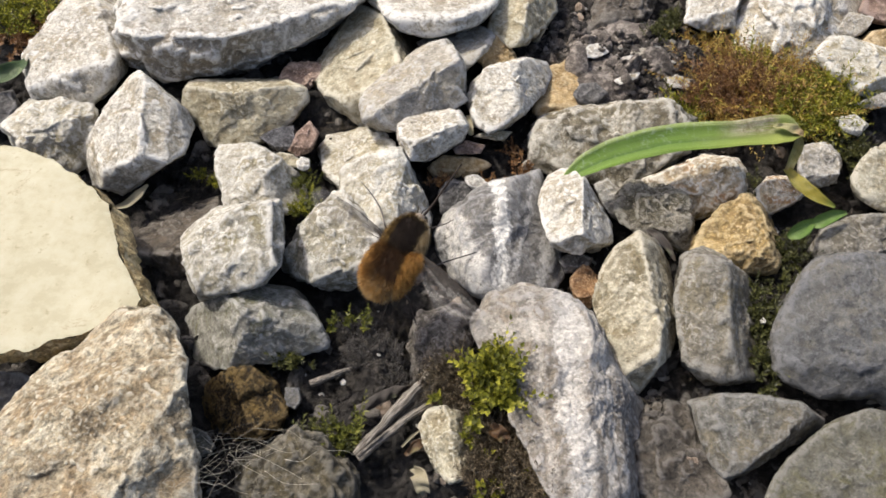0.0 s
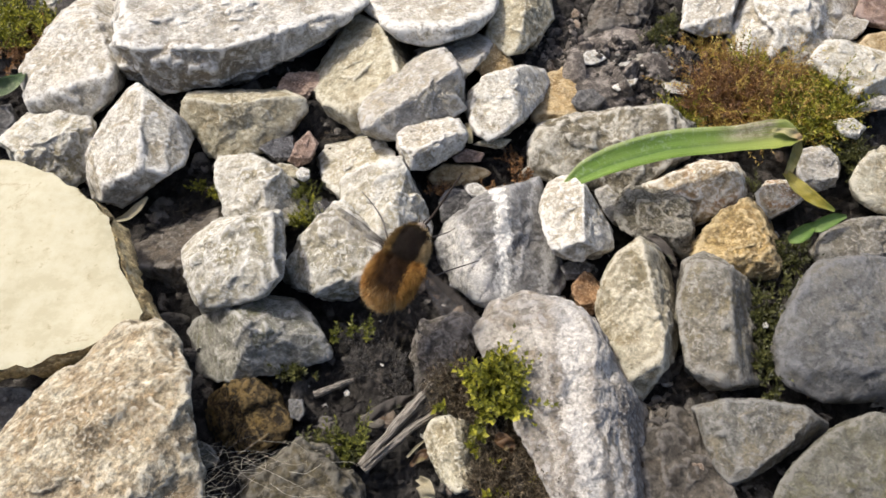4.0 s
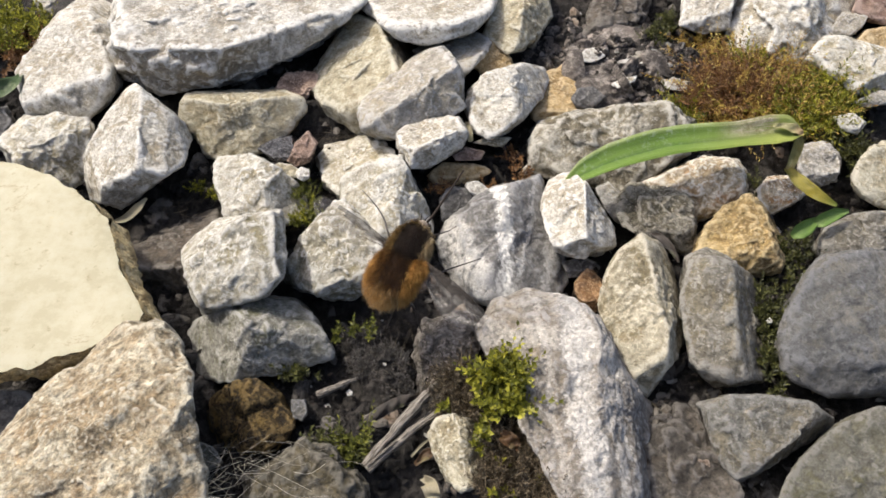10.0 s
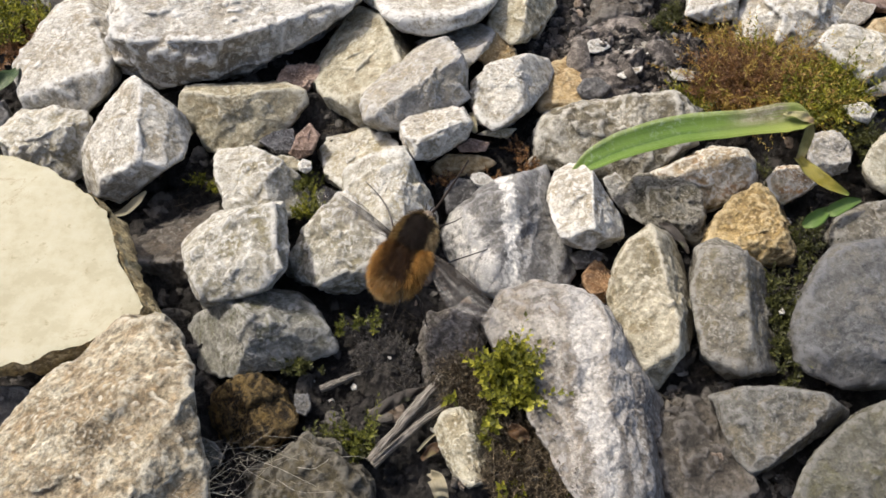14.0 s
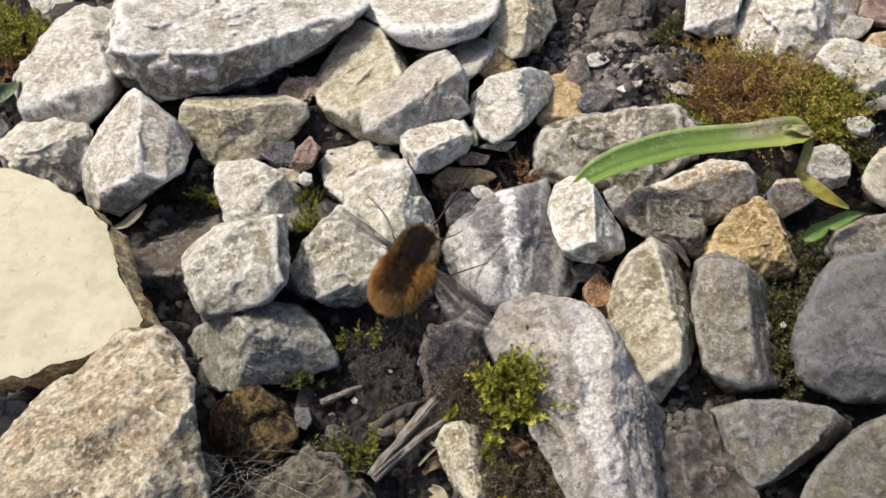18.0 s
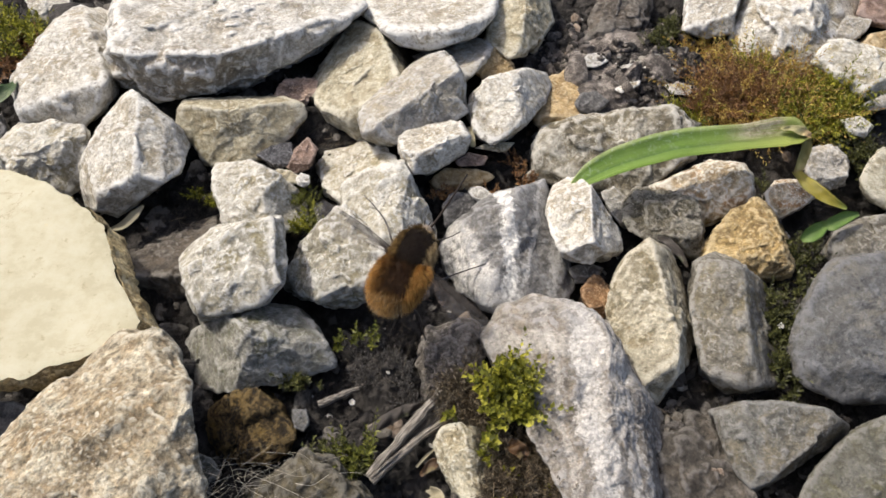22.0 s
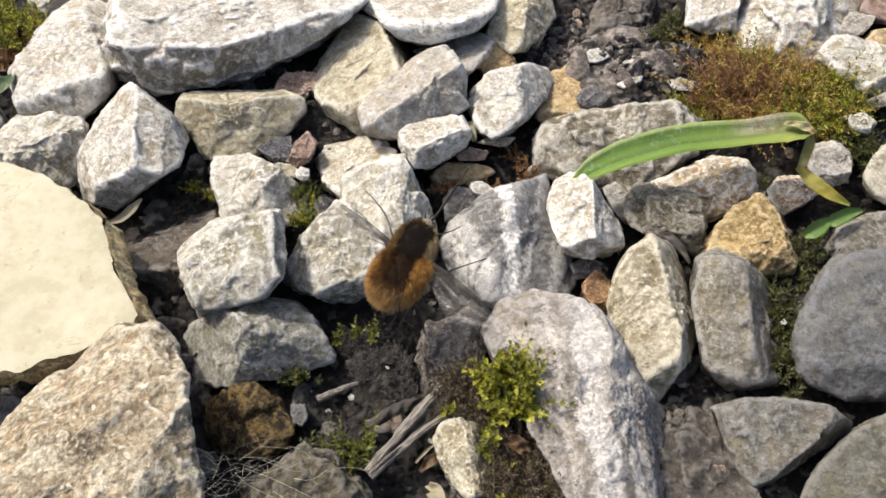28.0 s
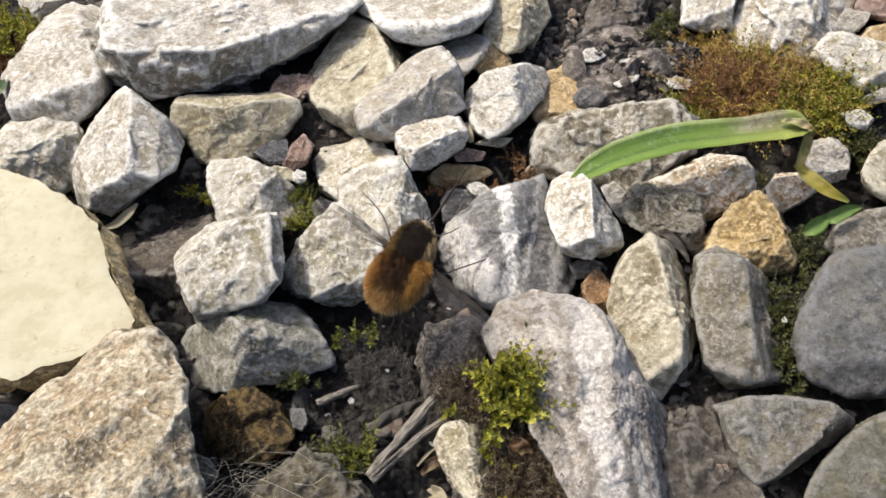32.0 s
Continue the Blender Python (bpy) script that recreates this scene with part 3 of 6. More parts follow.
def facets(p, crisp):
    """Broken planes at an array of points: each cell of a jittered lattice has a level and a tilt of its own, about -0.5 to 0.5."""
    i = np.floor(p).astype(np.int64)
    total, value = 0, 0
    for ox, oy, oz in itertools.product((-1, 0, 1), repeat=3):
        x, y, z = i[:, 0] + ox, i[:, 1] + oy, i[:, 2] + oz
        a = (x * 374761393 + y * 668265263 + z * 1274126177) & 0xFFFFFFFF
        a = ((a ^ (a >> 15)) * 2246822519) & 0xFFFFFFFF
        a = ((a ^ (a >> 13)) * 3266489917) & 0xFFFFFFFF
        b = ((a ^ (a >> 16)) * 668265263) & 0xFFFFFFFF
        h = [((v >> q) & 255) / 127.5 - 1.0 for v, q in ((a, 0), (a, 8), (a, 16), (a, 24), (b, 4), (b, 12), (b, 22))]
        away = p - np.stack([x + 0.5 + 0.42 * h[0], y + 0.5 + 0.42 * h[1], z + 0.5 + 0.42 * h[2]], 1)
        w = np.exp(-crisp * np.sum(away * away, 1))
        total = total + w
        value = value + w * (0.10 * h[3] + 1.0 * (away[:, 0] * h[4] + away[:, 1] * h[5] + away[:, 2] * h[6]))
    return value / total


def hewn(cuts, sharp, rough, chips, seed, lod, grit=0.085):
    """Vertices in metres of a stone hewn by flat cuts (turn, slope, millimetres from its middle), with worn edges."""
    rng = np.random.default_rng(seed)
    (d, faces), dd = ball(lod), ball(4)[0]
    n = np.array([facing(a, e) for a, e, h in cuts])
    h = np.array([c[2] for c in cuts])

    def reach(dirs, n, h):
        a = np.maximum(dirs @ n.T, 0) / h
        top = np.max(a, axis=1)
        return np.power(np.sum((a / top[:, None]) ** (1.7 * sharp), axis=1), -1.0 / (1.7 * sharp)) / top

    for k in range(chips):
        m = rng.normal(size=3)
        m[2] = abs(m[2])
        m /= np.linalg.norm(m)
        q = m * reach(m[None], n, h)[0]
        two = np.argsort(-(n @ m) / h)[:2]
        w = rng.uniform(0.3, 0.7)
        v = n[two[0]] * w + n[two[1]] * (1 - w)
        v /= np.linalg.norm(v)
        edge = np.max((dd @ v) * reach(dd, n, h))
        n, h = np.vstack([n, v]), np.append(h, float(v @ q) * 0.35 + 0.65 * edge * rng.uniform(0.9, 0.985))
    # low facets that break up the flat cuts
    for k in range(9):
        v = n[rng.integers(0, len(cuts))] + 0.36 * rng.normal(size=3)
        v /= np.linalg.norm(v)
        far = np.max((dd @ v) * reach(dd, n, h))
        n, h = np.vstack([n, v]), np.append(h, far * rng.uniform(0.90, 0.97))
    r = reach(d, n, h)
    size = float(np.median(r))
    p = d * r[:, None]
    off = rng.uniform(-50, 50, 3)
    soft = 0.5 * fbm(p * (2.0 / size) - off, 3)
    r = r + rough * 0.9 * size * fbm(p * (1.1 / size) + off, 3)
    # broken facets at three sizes
    k = min(1.5, max(0.3, rough / 0.033))
    bent = p + 0.10 * size * soft[:, None]
    r = r + 0.11 * k * min(size, 9.0) * facets(bent * (1.5 / min(size, 9.0)) + off, 15.0)
    k *= min(1.0, size / 5.0)
    r = r + 0.34 * k * facets(bent * 0.42 - off, 15.0)
    r = r + 0.12 * k * facets(bent * 1.05 + off * 0.3, 12.0)
    pits = fbm(p * (2.4 / size) + off * 1.7, 4, 0.55)
    r = r - rough * 0.55 * size * (np.abs(pits) - 0.3)
    r = r + grit * 0.9 * fbm(p * 1.5 + off, 3, 0.65) + 0.035 * fbm(p * 4.1 - off, 2, 0.6)
    return d * r[:, None] * MM, faces


def stone(name, mat, label, c, sharp, rough, chips, seed, cuts, group, cat, lod=6, gloss=False):
    verts, faces = hewn(cuts, sharp, rough, chips, seed, lod)
    ob = new(name, mesh_from(name, verts, faces, BLACK if gloss else mat))
    ob.location = Vector(c) * MM
    return tagged(ob, label, cat, group)


def spline(pts, count):
    """Even Catmull-Rom points along a line of places."""
    p = np.array([pts[0]] + list(pts) + [pts[-1]], float)
    p[0], p[-1] = 2 * p[1] - p[2], 2 * p[-2] - p[-3]
    out = []
    for s in np.linspace(0, len(pts) - 1 - 1e-6, count):
        i, t = int(s), s - int(s)
        a, b, c, d = p[i], p[i + 1], p[i + 2], p[i + 3]
        out.append(0.5 * (2 * b + (c - a) * t + (2 * a - 5 * b + 4 * c - d) * t * t + (3 * b - a - 3 * c + d) * t ** 3))
    return np.array(out)


def tube_parts(pts, radii, sides=8):
    verts, faces = [], []
    for i, q in enumerate(pts):
        t = pts[min(i + 1, len(pts) - 1)] - pts[max(i - 1, 0)]
        t = t / (np.linalg.norm(t) + 1e-12)
        u = np.cross(t, (0.13, 0.21, 0.97))
        u /= np.linalg.norm(u) + 1e-12
        w = np.cross(t, u)
        for k in range(sides):
            a = 2 * math.pi * k / sides
            verts.append(q + radii[i] * (math.cos(a) * u + math.sin(a) * w))
    for i in range(len(pts) - 1):
        for k in range(sides):
            b, k2 = i * sides, (k + 1) % sides
            faces.append((b + k, b + k2, b + sides + k2, b + sides + k))
    faces.append(tuple(range(sides))[::-1])
    faces.append(tuple(range((len(pts) - 1) * sides, len(pts) * sides)))
    return verts, faces


def blade_mesh(name, pts, widths, mat, fold=0.25, thick=0.25, side=(0, -0.6, 0.8), count=40, ripple=0.0):
    """A bent leaf with a folded cross-section and real thickness; widths in mm along it, side: the way its face looks."""
    line = spline(pts, count)
    w = np.interp(np.linspace(0, 1, count), np.linspace(0, 1, len(widths)), widths)
    across, verts, faces, uvs = 9, [], [], []
    up = np.array(side, float)
    for layer in (0, 1):
        for i in range(count):
            t = line[min(i + 1, count - 1)] - line[max(i - 1, 0)]
            t /= np.linalg.norm(t)
            s = np.cross(t, up)
            s /= np.linalg.norm(s)
            n = np.cross(s, t)
            for k in range(across):
                v = k / (across - 1) * 2 - 1
                q = line[i] + s * v * w[i] / 2 + n * (fold * w[i] * (v * v - 0.4)) - n * thick * layer * (1.05 - v * v)
                q = q + n * ripple * math.sin(i * 0.9 + v * 2.1 + 1.3 * math.sin(i * 0.37))
                verts.append(q * MM)
                uvs.append((i / (count - 1), k / (across - 1)))
    m = count * across
    for i in range(count - 1):
        for k in range(across - 1):
            a = i * across + k
            faces.append((a, a + 1, a + across + 1, a + across))
            faces.append((m + a, m + a + across, m + a + across + 1, m + a + 1))
    for i in range(count - 1):
        for k in (0, across - 1):
            a = i * across + k
            faces.append((a, a + across, m + a + across, m + a))
    me = mesh_from(name, verts, faces, mat)
    layer = me.uv_layers.new(name="along")
    for lp in me.loops:
        layer.data[lp.index].uv = uvs[lp.vertex_index]
    return me


# ---- ground ----
MOUNDS = [((29.7, 41.9, -4.0), 11, 9, 4.2), ((-5.9, -12.7, -4.0), 8, 6, 1.2), ((3.9, -18.7, -3.0), 6, 7, 4.0), ((9.2, -26.6, -2.0), 6, 6, 4.4), ((25.9, -23.3, -4.0), 7, 9, 2.6), ((46.0, 34.7, -4.0), 14, 9, 3.6),
          ((1.2, 14.5, -4.0), 6, 5, 2.6), ((-10.1, -22.7, -4.0), 6, 5, 2.4), ((39.2, -5.1, -4.0), 4, 9, 2.6), ((-66.3, 46.7, -4.0), 9, 8, 4.0),
          ((-34.3, 6.8, -4.0), 7, 5, 2.6), ((-36.6, 29.9, -4.0), 9, 5, 3.0), ((-18.0, 28.7, -4.0), 6, 6, 2.6), ((-22.8, 16.6, -4.0), 6, 5, 2.0), ((1.2, 19.7, -4.0), 6, 4, 2.0), ((19.6, 6.8, -4.0), 5, 5, 2.0),
          ((-6.0, -8.3, -4.0), 3.0, 1.3, -3.2), ((-2.9, -11.5, -4.0), 0.9, 4.2, -3.6), ((-10.6, -14.8, -4.0), 2.6, 1.8, -2.6), ((-0.9, -21.4, -4.0), 1.5, 2.2, -2.6), ((-6.3, -12.2, -4.0), 2.8, 2.4, 1.6)]

def ground_height(x, y):
    """Height in mm of the soil at a place in mm."""
    p = np.stack([x, y, np.zeros_like(x)], 1)
    z = -7.2 + 0.9 * fbm(p / 17.0 + 3.1, 3) + 0.95 * fbm(p / 3.2 + 9.7, 4, 0.62) + 0.5 * np.abs(fbm(p / 1.2, 3, 0.7))
    for (cx, cy, _), rx, ry, lift in MOUNDS:
        z = z + lift * np.exp(-((x - cx) / rx) ** 2 - ((y - cy) / ry) ** 2)
    return z


def make_ground():
    def axis(lo, hi, step, far):
        mid = list(np.arange(lo, hi, step))
        out, s, v = [], step, 0.0
        while v < far:
            s *= 1.35
            v += s
            out.append(v)
        return np.array([lo - v for v in out[::-1]] + mid + [mid[-1] + v for v in out])
    xs, ys = axis(-80, 80, 0.42, 60000.0), axis(-52, 74, 0.42, 60000.0)
    gx, gy = np.meshgrid(xs, ys)
    x, y = gx.ravel(), gy.ravel()
    inside = (np.abs(x) < 400) & (np.abs(y) < 400)
    z = np.full(len(x), -5.0)
    z[inside] = ground_height(x[inside], y[inside])
    nx, ny = len(xs), len(ys)
    a = (np.arange(ny - 1)[:, None] * nx + np.arange(nx - 1)[None]).ravel()
    faces = np.stack([a, a + 1, a + nx + 1, a + nx], 1).tolist()
    me = mesh_from("ground", (np.stack([x, y, z], 1) * MM).tolist(), faces, SOIL)
    return tagged(new("ground", me), "dark damp crumbly soil between the stones", "soil", kind="structure")


make_ground()


def make_crumbs():
    rng = np.random.default_rng(5)
    d, f = ball(2)
    f = np.array(f)
    n = 13000
    x, y = rng.uniform(-66, 66, n), rng.uniform(-40, 62, n)
    z, r = ground_height(x, y), rng.lognormal(-1.6, 0.65, n)
    verts, faces = [], []
    for i in range(n):
        s = r[i] * rng.uniform(0.6, 1.3, 3)
        v = d * s * (1 + 0.25 * rng.normal(size=(len(d), 1))) + (x[i], y[i], z[i] + 0.2 * r[i])
        verts.append(v)
        faces.append(f + i * len(d))
    me = mesh_from("soil_crumbs", (np.vstack(verts) * MM).tolist(), np.vstack(faces).tolist(), SOIL, False)
    tagged(new("soil_crumbs", me), "loose dark soil crumbs and grit", "soil", kind="stuff")


make_crumbs()


def make_grit(label, mat, region, count, size, seed, flat=(0.3, 0.7)):
    """Small angular bits of stone lying on the soil within a region (x0, x1, y0, y1) in mm."""
    rng = np.random.default_rng(seed)
    d, f = ball(3)
    f = np.array(f)
    x, y = rng.uniform(region[0], region[1], count), rng.uniform(region[2], region[3], count)
    z = ground_height(x, y)
    verts, faces = [], []
    for i in range(count):
        k = rng.normal(size=(7, 3))
        k /= np.linalg.norm(k, axis=1)[:, None]
        r = 1 / np.max(np.maximum(d @ k.T, 0.25) / rng.uniform(0.5, 1.0, 7), axis=1)
        s = size * rng.lognormal(0, 0.45) * np.array([1, rng.uniform(0.5, 1), rng.uniform(*flat)])
        a = rng.uniform(0, 6.28)
        v = d * r[:, None] * s
        v = np.stack([v[:, 0] * math.cos(a) - v[:, 1] * math.sin(a), v[:, 0] * math.sin(a) + v[:, 1] * math.cos(a), v[:, 2]], 1)
        verts.append(v + (x[i], y[i], z[i] + 0.15 * size))
        faces.append(f + i * len(d))
    me = mesh_from("grit", (np.vstack(verts) * MM).tolist(), np.vstack(faces).tolist(), mat, False)
    tagged(new("grit", me), label, "grit", kind="stuff")


make_grit("pale stone grit scattered on the soil", GREY, (-60, 62, -36, 60), 330, 0.28, 31)
make_grit("dark stone grit scattered on the soil", MUD, (-60, 62, -36, 60), 420, 0.5, 32)
make_grit("grey stone bits on the bare soil", WARMGREY, (16, 36, 26, 44), 22, 0.4, 33)
make_grit("brown clods on the bare soil", DRYSOIL, (12, 38, 22, 52), 90, 0.7, 34, (0.7, 1.0))
make_grit("brown earth crumbs on the bare soil", DRYSOIL, (12, 38, 22, 52), 1200, 0.28, 36, (0.7, 1.0))
make_grit("dark earth crumbs on the bare soil", SOIL, (12, 38, 22, 52), 400, 0.25, 37, (0.7, 1.0))
make_grit("brown pebbles sunk between the stones", MUD, (-60, 62, -34, 60), 260, 0.75, 38, (0.5, 0.9))
make_grit("rusty bits of stone between the stones", BROWN, (-60, 62, -34, 60), 120, 0.5, 39, (0.5, 0.9))

make_grit("dark grit packed in the dirt", EARTHSTONE, (20, 34, -30, -14), 260, 0.3, 35)

# ---- stones ----
stone("stone", BLOCK, "large rough white limestone block with a chipped front edge", (-33.74, 46.89, -1.68), 68, 0.075, 5, 1, [(86, 87, 6.2), (-85, 5, 16.7), (-60, 0, 15.9), (-130, 15, 21.6), (-171, 23, 15.2), (90, 57, 8.2), (22, 22, 21.1), (-32, -42, 11.8), (-44, -47, 10.0), (-58, -51, 9.2), (-84, -50, 10.5), (-92, -49, 11.0), (-106, -44, 12.7), (-127, -31, 16.2), (-163, 13, 17.0), (0, -90, 11.7)], "limestone gravel", "stone", 7)
stone("stone", WHITE, "angular white limestone block with a shaded front", (-53.97, 36.93, -2.23), 57, 0.03, 5, 2, [(-159, 77, 3.5), (-80, 5, 12.9), (30, 50, 6.0), (170, 45, 5.6), (150, 54, 6.5), (66, 45, 9.9), (23, -4, 8.8), (9, -22, 6.7), (-13, -41, 6.7), (-27, -47, 6.9), (-85, -49, 8.5), (-135, -14, 9.8), (-152, 8, 8.5), (-162, 21, 7.8), (0, -90, 7.7)], "limestone gravel", "stone", 6)
stone("stone", WHITE, "pale limestone chip at the edge of the moss", (-61.80, 53.50, -2.37), 42, 0.03, 5, 3, [(-90, 72, 1.9), (-90, 22, 4.0), (164, 51, 2.8), (90, 56, 2.5), (12, -24, 2.9), (-24, -52, 2.5), (-107, -48, 3.2), (-149, -2, 3.0), (0, -90, 5.6)], "limestone gravel", "stone", 6)
stone("stone", CREAM, "knobbly cream limestone pebble", (-52.66, 20.08, -2.68), 42, 0.06, 5, 4, [(-178, 83, 2.5), (-60, 35, 3.4), (-120, 25, 5.3), (172, 42, 5.5), (140, 52, 5.1), (93, 48, 4.3), (78, 43, 4.6), (23, -9, 5.5), (2, -30, 5.1), (-19, -42, 5.3), (-120, -26, 4.2), (-144, 1, 5.3), (0, -90, 5.3)], "limestone gravel", "stone", 6)
stone("stone", WHITE, "pointed white limestone pebble with flat faces", (-40.10, 17.51, -0.31), 62, 0.02, 2, 5, [(-150, 62, 3.0), (-5, 42, 5.6), (-80, 0, 6.9), (15, 12, 6.5), (173, 36, 4.9), (165, 41, 5.1), (139, 50, 6.8), (46, 25, 6.8), (27, 5, 7.3), (-5, -28, 6.3), (-40, -44, 5.2), (-103, -37, 7.7), (-154, 7, 6.7), (-162, 16, 6.2), (0, -90, 7.7)], "limestone gravel", "stone", 6)
stone("stone", TAN, "boxy buff limestone pebble with a dark flank", (-27.99, 26.19, -3.41), 62, 0.03, 5, 6, [(93, 80, 3.5), (-72, 41, 2.7), (-108, 39, 3.2), (168, 35, 7.9), (92, 50, 4.2), (62, 42, 6.1), (12, 0, 9.1), (-23, -33, 6.8), (-56, -45, 5.1), (-74, -46, 4.9), (-95, -44, 5.5), (-134, -24, 6.8), (-152, -6, 7.4), (-164, 8, 7.8), (0, -90, 5.6)], "limestone gravel", "stone", 6)
stone("stone", RUSTY, "rusty brown pitted stone under the block", (-20.86, 33.62, -3.40), 42, 0.06, 5, 7, [(-90, 72, 1.6), (-90, 22, 2.8), (163, 32, 2.4), (96, 51, 1.9), (0, -14, 2.6), (-27, -36, 2.2), (-106, -46, 2.2), (-142, -26, 2.8), (0, -90, 4.6)], "limestone gravel", "stone", 6)
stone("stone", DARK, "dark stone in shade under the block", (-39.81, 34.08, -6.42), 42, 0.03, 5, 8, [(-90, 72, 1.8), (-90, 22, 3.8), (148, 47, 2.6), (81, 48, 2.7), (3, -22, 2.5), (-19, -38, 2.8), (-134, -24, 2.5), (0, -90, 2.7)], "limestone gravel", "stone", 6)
stone("stone", TAN, "tall buff limestone wedge with white edge marks", (-11.63, 35.48, -2.92), 68, 0.025, 5, 9, [(-160, 72, 3.5), (15, 32, 6.2), (-80, 15, 9.8), (163, 30, 6.1), (142, 45, 7.4), (62, 49, 7.7), (45, 41, 8.2), (-15, -21, 5.9), (-28, -31, 6.9), (-128, -37, 7.8), (-134, -33, 7.8), (-154, -16, 8.2), (0, -90, 6.4)], "limestone gravel", "stone", 6)
stone("stone", GREY, "rounded grey limestone cobble", (-3.46, 25.66, 1.64), 36, 0.03, 5, 10, [(164, 76, 2.5), (-60, 38, 3.2), (-100, 15, 9.3), (168, 20, 6.3), (145, 38, 4.3), (143, 39, 4.2), (117, 49, 5.4), (32, 35, 7.4), (2, 5, 6.6), (-40, -34, 5.4), (-62, -44, 4.5), (-90, -46, 5.9), (-125, -38, 7.4), (-165, -9, 8.1), (0, -90, 9.6)], "limestone gravel", "stone", 6)
stone("stone", GREY, "pale grey flat stone behind the cobble", (2.27, 39.59, -2.15), 42, 0.03, 5, 11, [(133, 76, 1.6), (-90, 22, 7.7), (126, 47, 3.0), (106, 52, 2.8), (57, 49, 3.9), (-17, -16, 4.2), (-34, -32, 3.4), (-36, -34, 3.4), (-133, -42, 3.5), (-138, -39, 3.5), (0, -90, 5.8)], "limestone gravel", "stone", 6)
stone("stone", WHITE, "white limestone lump with a cracked face", (-1.78, 48.08, 0.34), 42, 0.03, 5, 12, [(104, 82, 2.9), (-90, 25, 12.0), (90, 57, 4.1), (-12, -11, 9.6), (-31, -32, 7.8), (-68, -51, 5.6), (-108, -51, 6.1), (-141, -38, 6.8), (-142, -37, 6.8), (-173, -1, 10.5), (0, -90, 8.3)], "limestone gravel", "stone", 6)
stone("stone", YELLOW, "small ochre stone wedged upright between pebbles", (7.61, 38.53, -2.18), 42, 0.03, 5, 13, [(-90, 72, 1.6), (-90, 22, 2.8), (168, 11, 2.4), (151, 29, 2.4), (43, 44, 2.4), (16, 25, 2.3), (-53, -42, 2.3), (-132, -44, 2.5), (0, -90, 5.8)], "limestone gravel", "stone", 6)
stone("stone", TAN, "buff limestone stone with a shaded flank", (11.82, 46.22, -0.20), 47, 0.03, 5, 14, [(-150, 75, 2.6), (-16, 38, 2.8), (170, 8, 4.5), (167, 13, 4.3), (90, 56, 4.8), (1, 14, 5.0), (-26, -22, 4.4), (-55, -44, 4.8), (-145, -40, 5.5), (0, -90, 7.8)], "limestone gravel", "stone", 6)
stone("stone", WHITE, "oval white limestone pebble", (8.91, 27.56, -0.36), 42, 0.03, 3, 15, [(-140, 70, 2.9), (-6, 42, 2.8), (-45, 0, 4.9), (176, 2, 5.2), (141, 34, 4.2), (112, 48, 4.0), (70, 51, 5.2), (20, 31, 6.6), (-20, -12, 4.7), (-38, -29, 3.6), (-65, -42, 4.6), (-127, -41, 6.1), (-168, -16, 5.6), (0, -90, 7.6)], "limestone gravel", "stone", 6)
stone("stone", WHITE, "small white limestone chip with a dark flank", (-1.12, 17.63, 1.31), 57, 0.03, 5, 16, [(124, 74, 1.6), (-60, 12, 2.9), (-110, 30, 5.0), (146, 33, 3.7), (105, 47, 2.8), (63, 45, 3.8), (19, 21, 4.7), (-18, -16, 4.0), (-51, -37, 2.8), (-90, -44, 3.6), (-155, -20, 4.1), (-167, -9, 4.2), (0, -90, 9.3)], "limestone gravel", "stone", 6)
stone("stone", YELLOW, "flat orange-buff stone half sunk in soil", (17.64, 33.93, -5.57), 36, 0.03, 5, 17, [(165, 89, 2.1), (-90, 22, 5.8), (171, 1, 3.9), (117, 45, 4.1), (35, 42, 4.3), (-14, 0, 4.2), (-58, -39, 3.8), (-120, -46, 4.6), (0, -90, 3.8)], "limestone gravel", "stone", 6)
stone("stone", MOSSY, "mottled grey stone with lichen under the green leaf", (23.28, 22.58, -4.51), 31, 0.05, 5, 18, [(-110, 75, 5.0), (-100, 40, 6.6), (170, 1, 10.8), (166, 6, 10.6), (120, 40, 6.6), (101, 46, 5.4), (98, 47, 5.4), (35, 45, 9.4), (-17, 6, 10.4), (-53, -28, 6.7), (-107, -44, 6.5), (-112, -43, 6.8), (0, -90, 7.0)], "limestone gravel", "stone", 6)
stone("stone", TAN, "flat brown-buff chip between cream pebbles", (-20.37, 15.04, -1.74), 42, 0.03, 5, 19, [(-90, 72, 0.9), (-90, 22, 1.3), (137, 41, 1.5), (85, 43, 0.9), (53, 32, 1.2), (-51, -42, 1.4), (-100, -41, 0.9), (-127, -30, 1.2), (0, -90, 6.3)], "limestone gravel", "stone", 6)
stone("stone", CREAM, "cream limestone pebble with a mossy flank", (-23.58, 12.10, -2.73), 47, 0.03, 5, 20, [(-150, 68, 2.7), (-20, 45, 3.5), (-90, 25, 5.7), (169, 29, 6.4), (95, 46, 4.9), (58, 34, 4.1), (46, 27, 4.2), (17, 3, 6.0), (-42, -37, 5.8), (-87, -41, 4.4), (-90, -40, 4.3), (-156, -2, 4.8), (0, -90, 5.3)], "limestone gravel", "stone", 6)
stone("stone", CREAM, "cream limestone pebble half covered by its neighbour", (-11.67, 19.30, -5.38), 42, 0.04, 5, 21, [(173, 71, 2.0), (-90, 22, 6.4), (146, 36, 4.6), (106, 46, 3.9), (56, 38, 4.4), (11, 6, 5.4), (-52, -38, 3.8), (-135, -27, 4.8), (-150, -17, 4.7), (-165, -2, 5.1), (0, -90, 4.0)], "limestone gravel", "stone", 6)
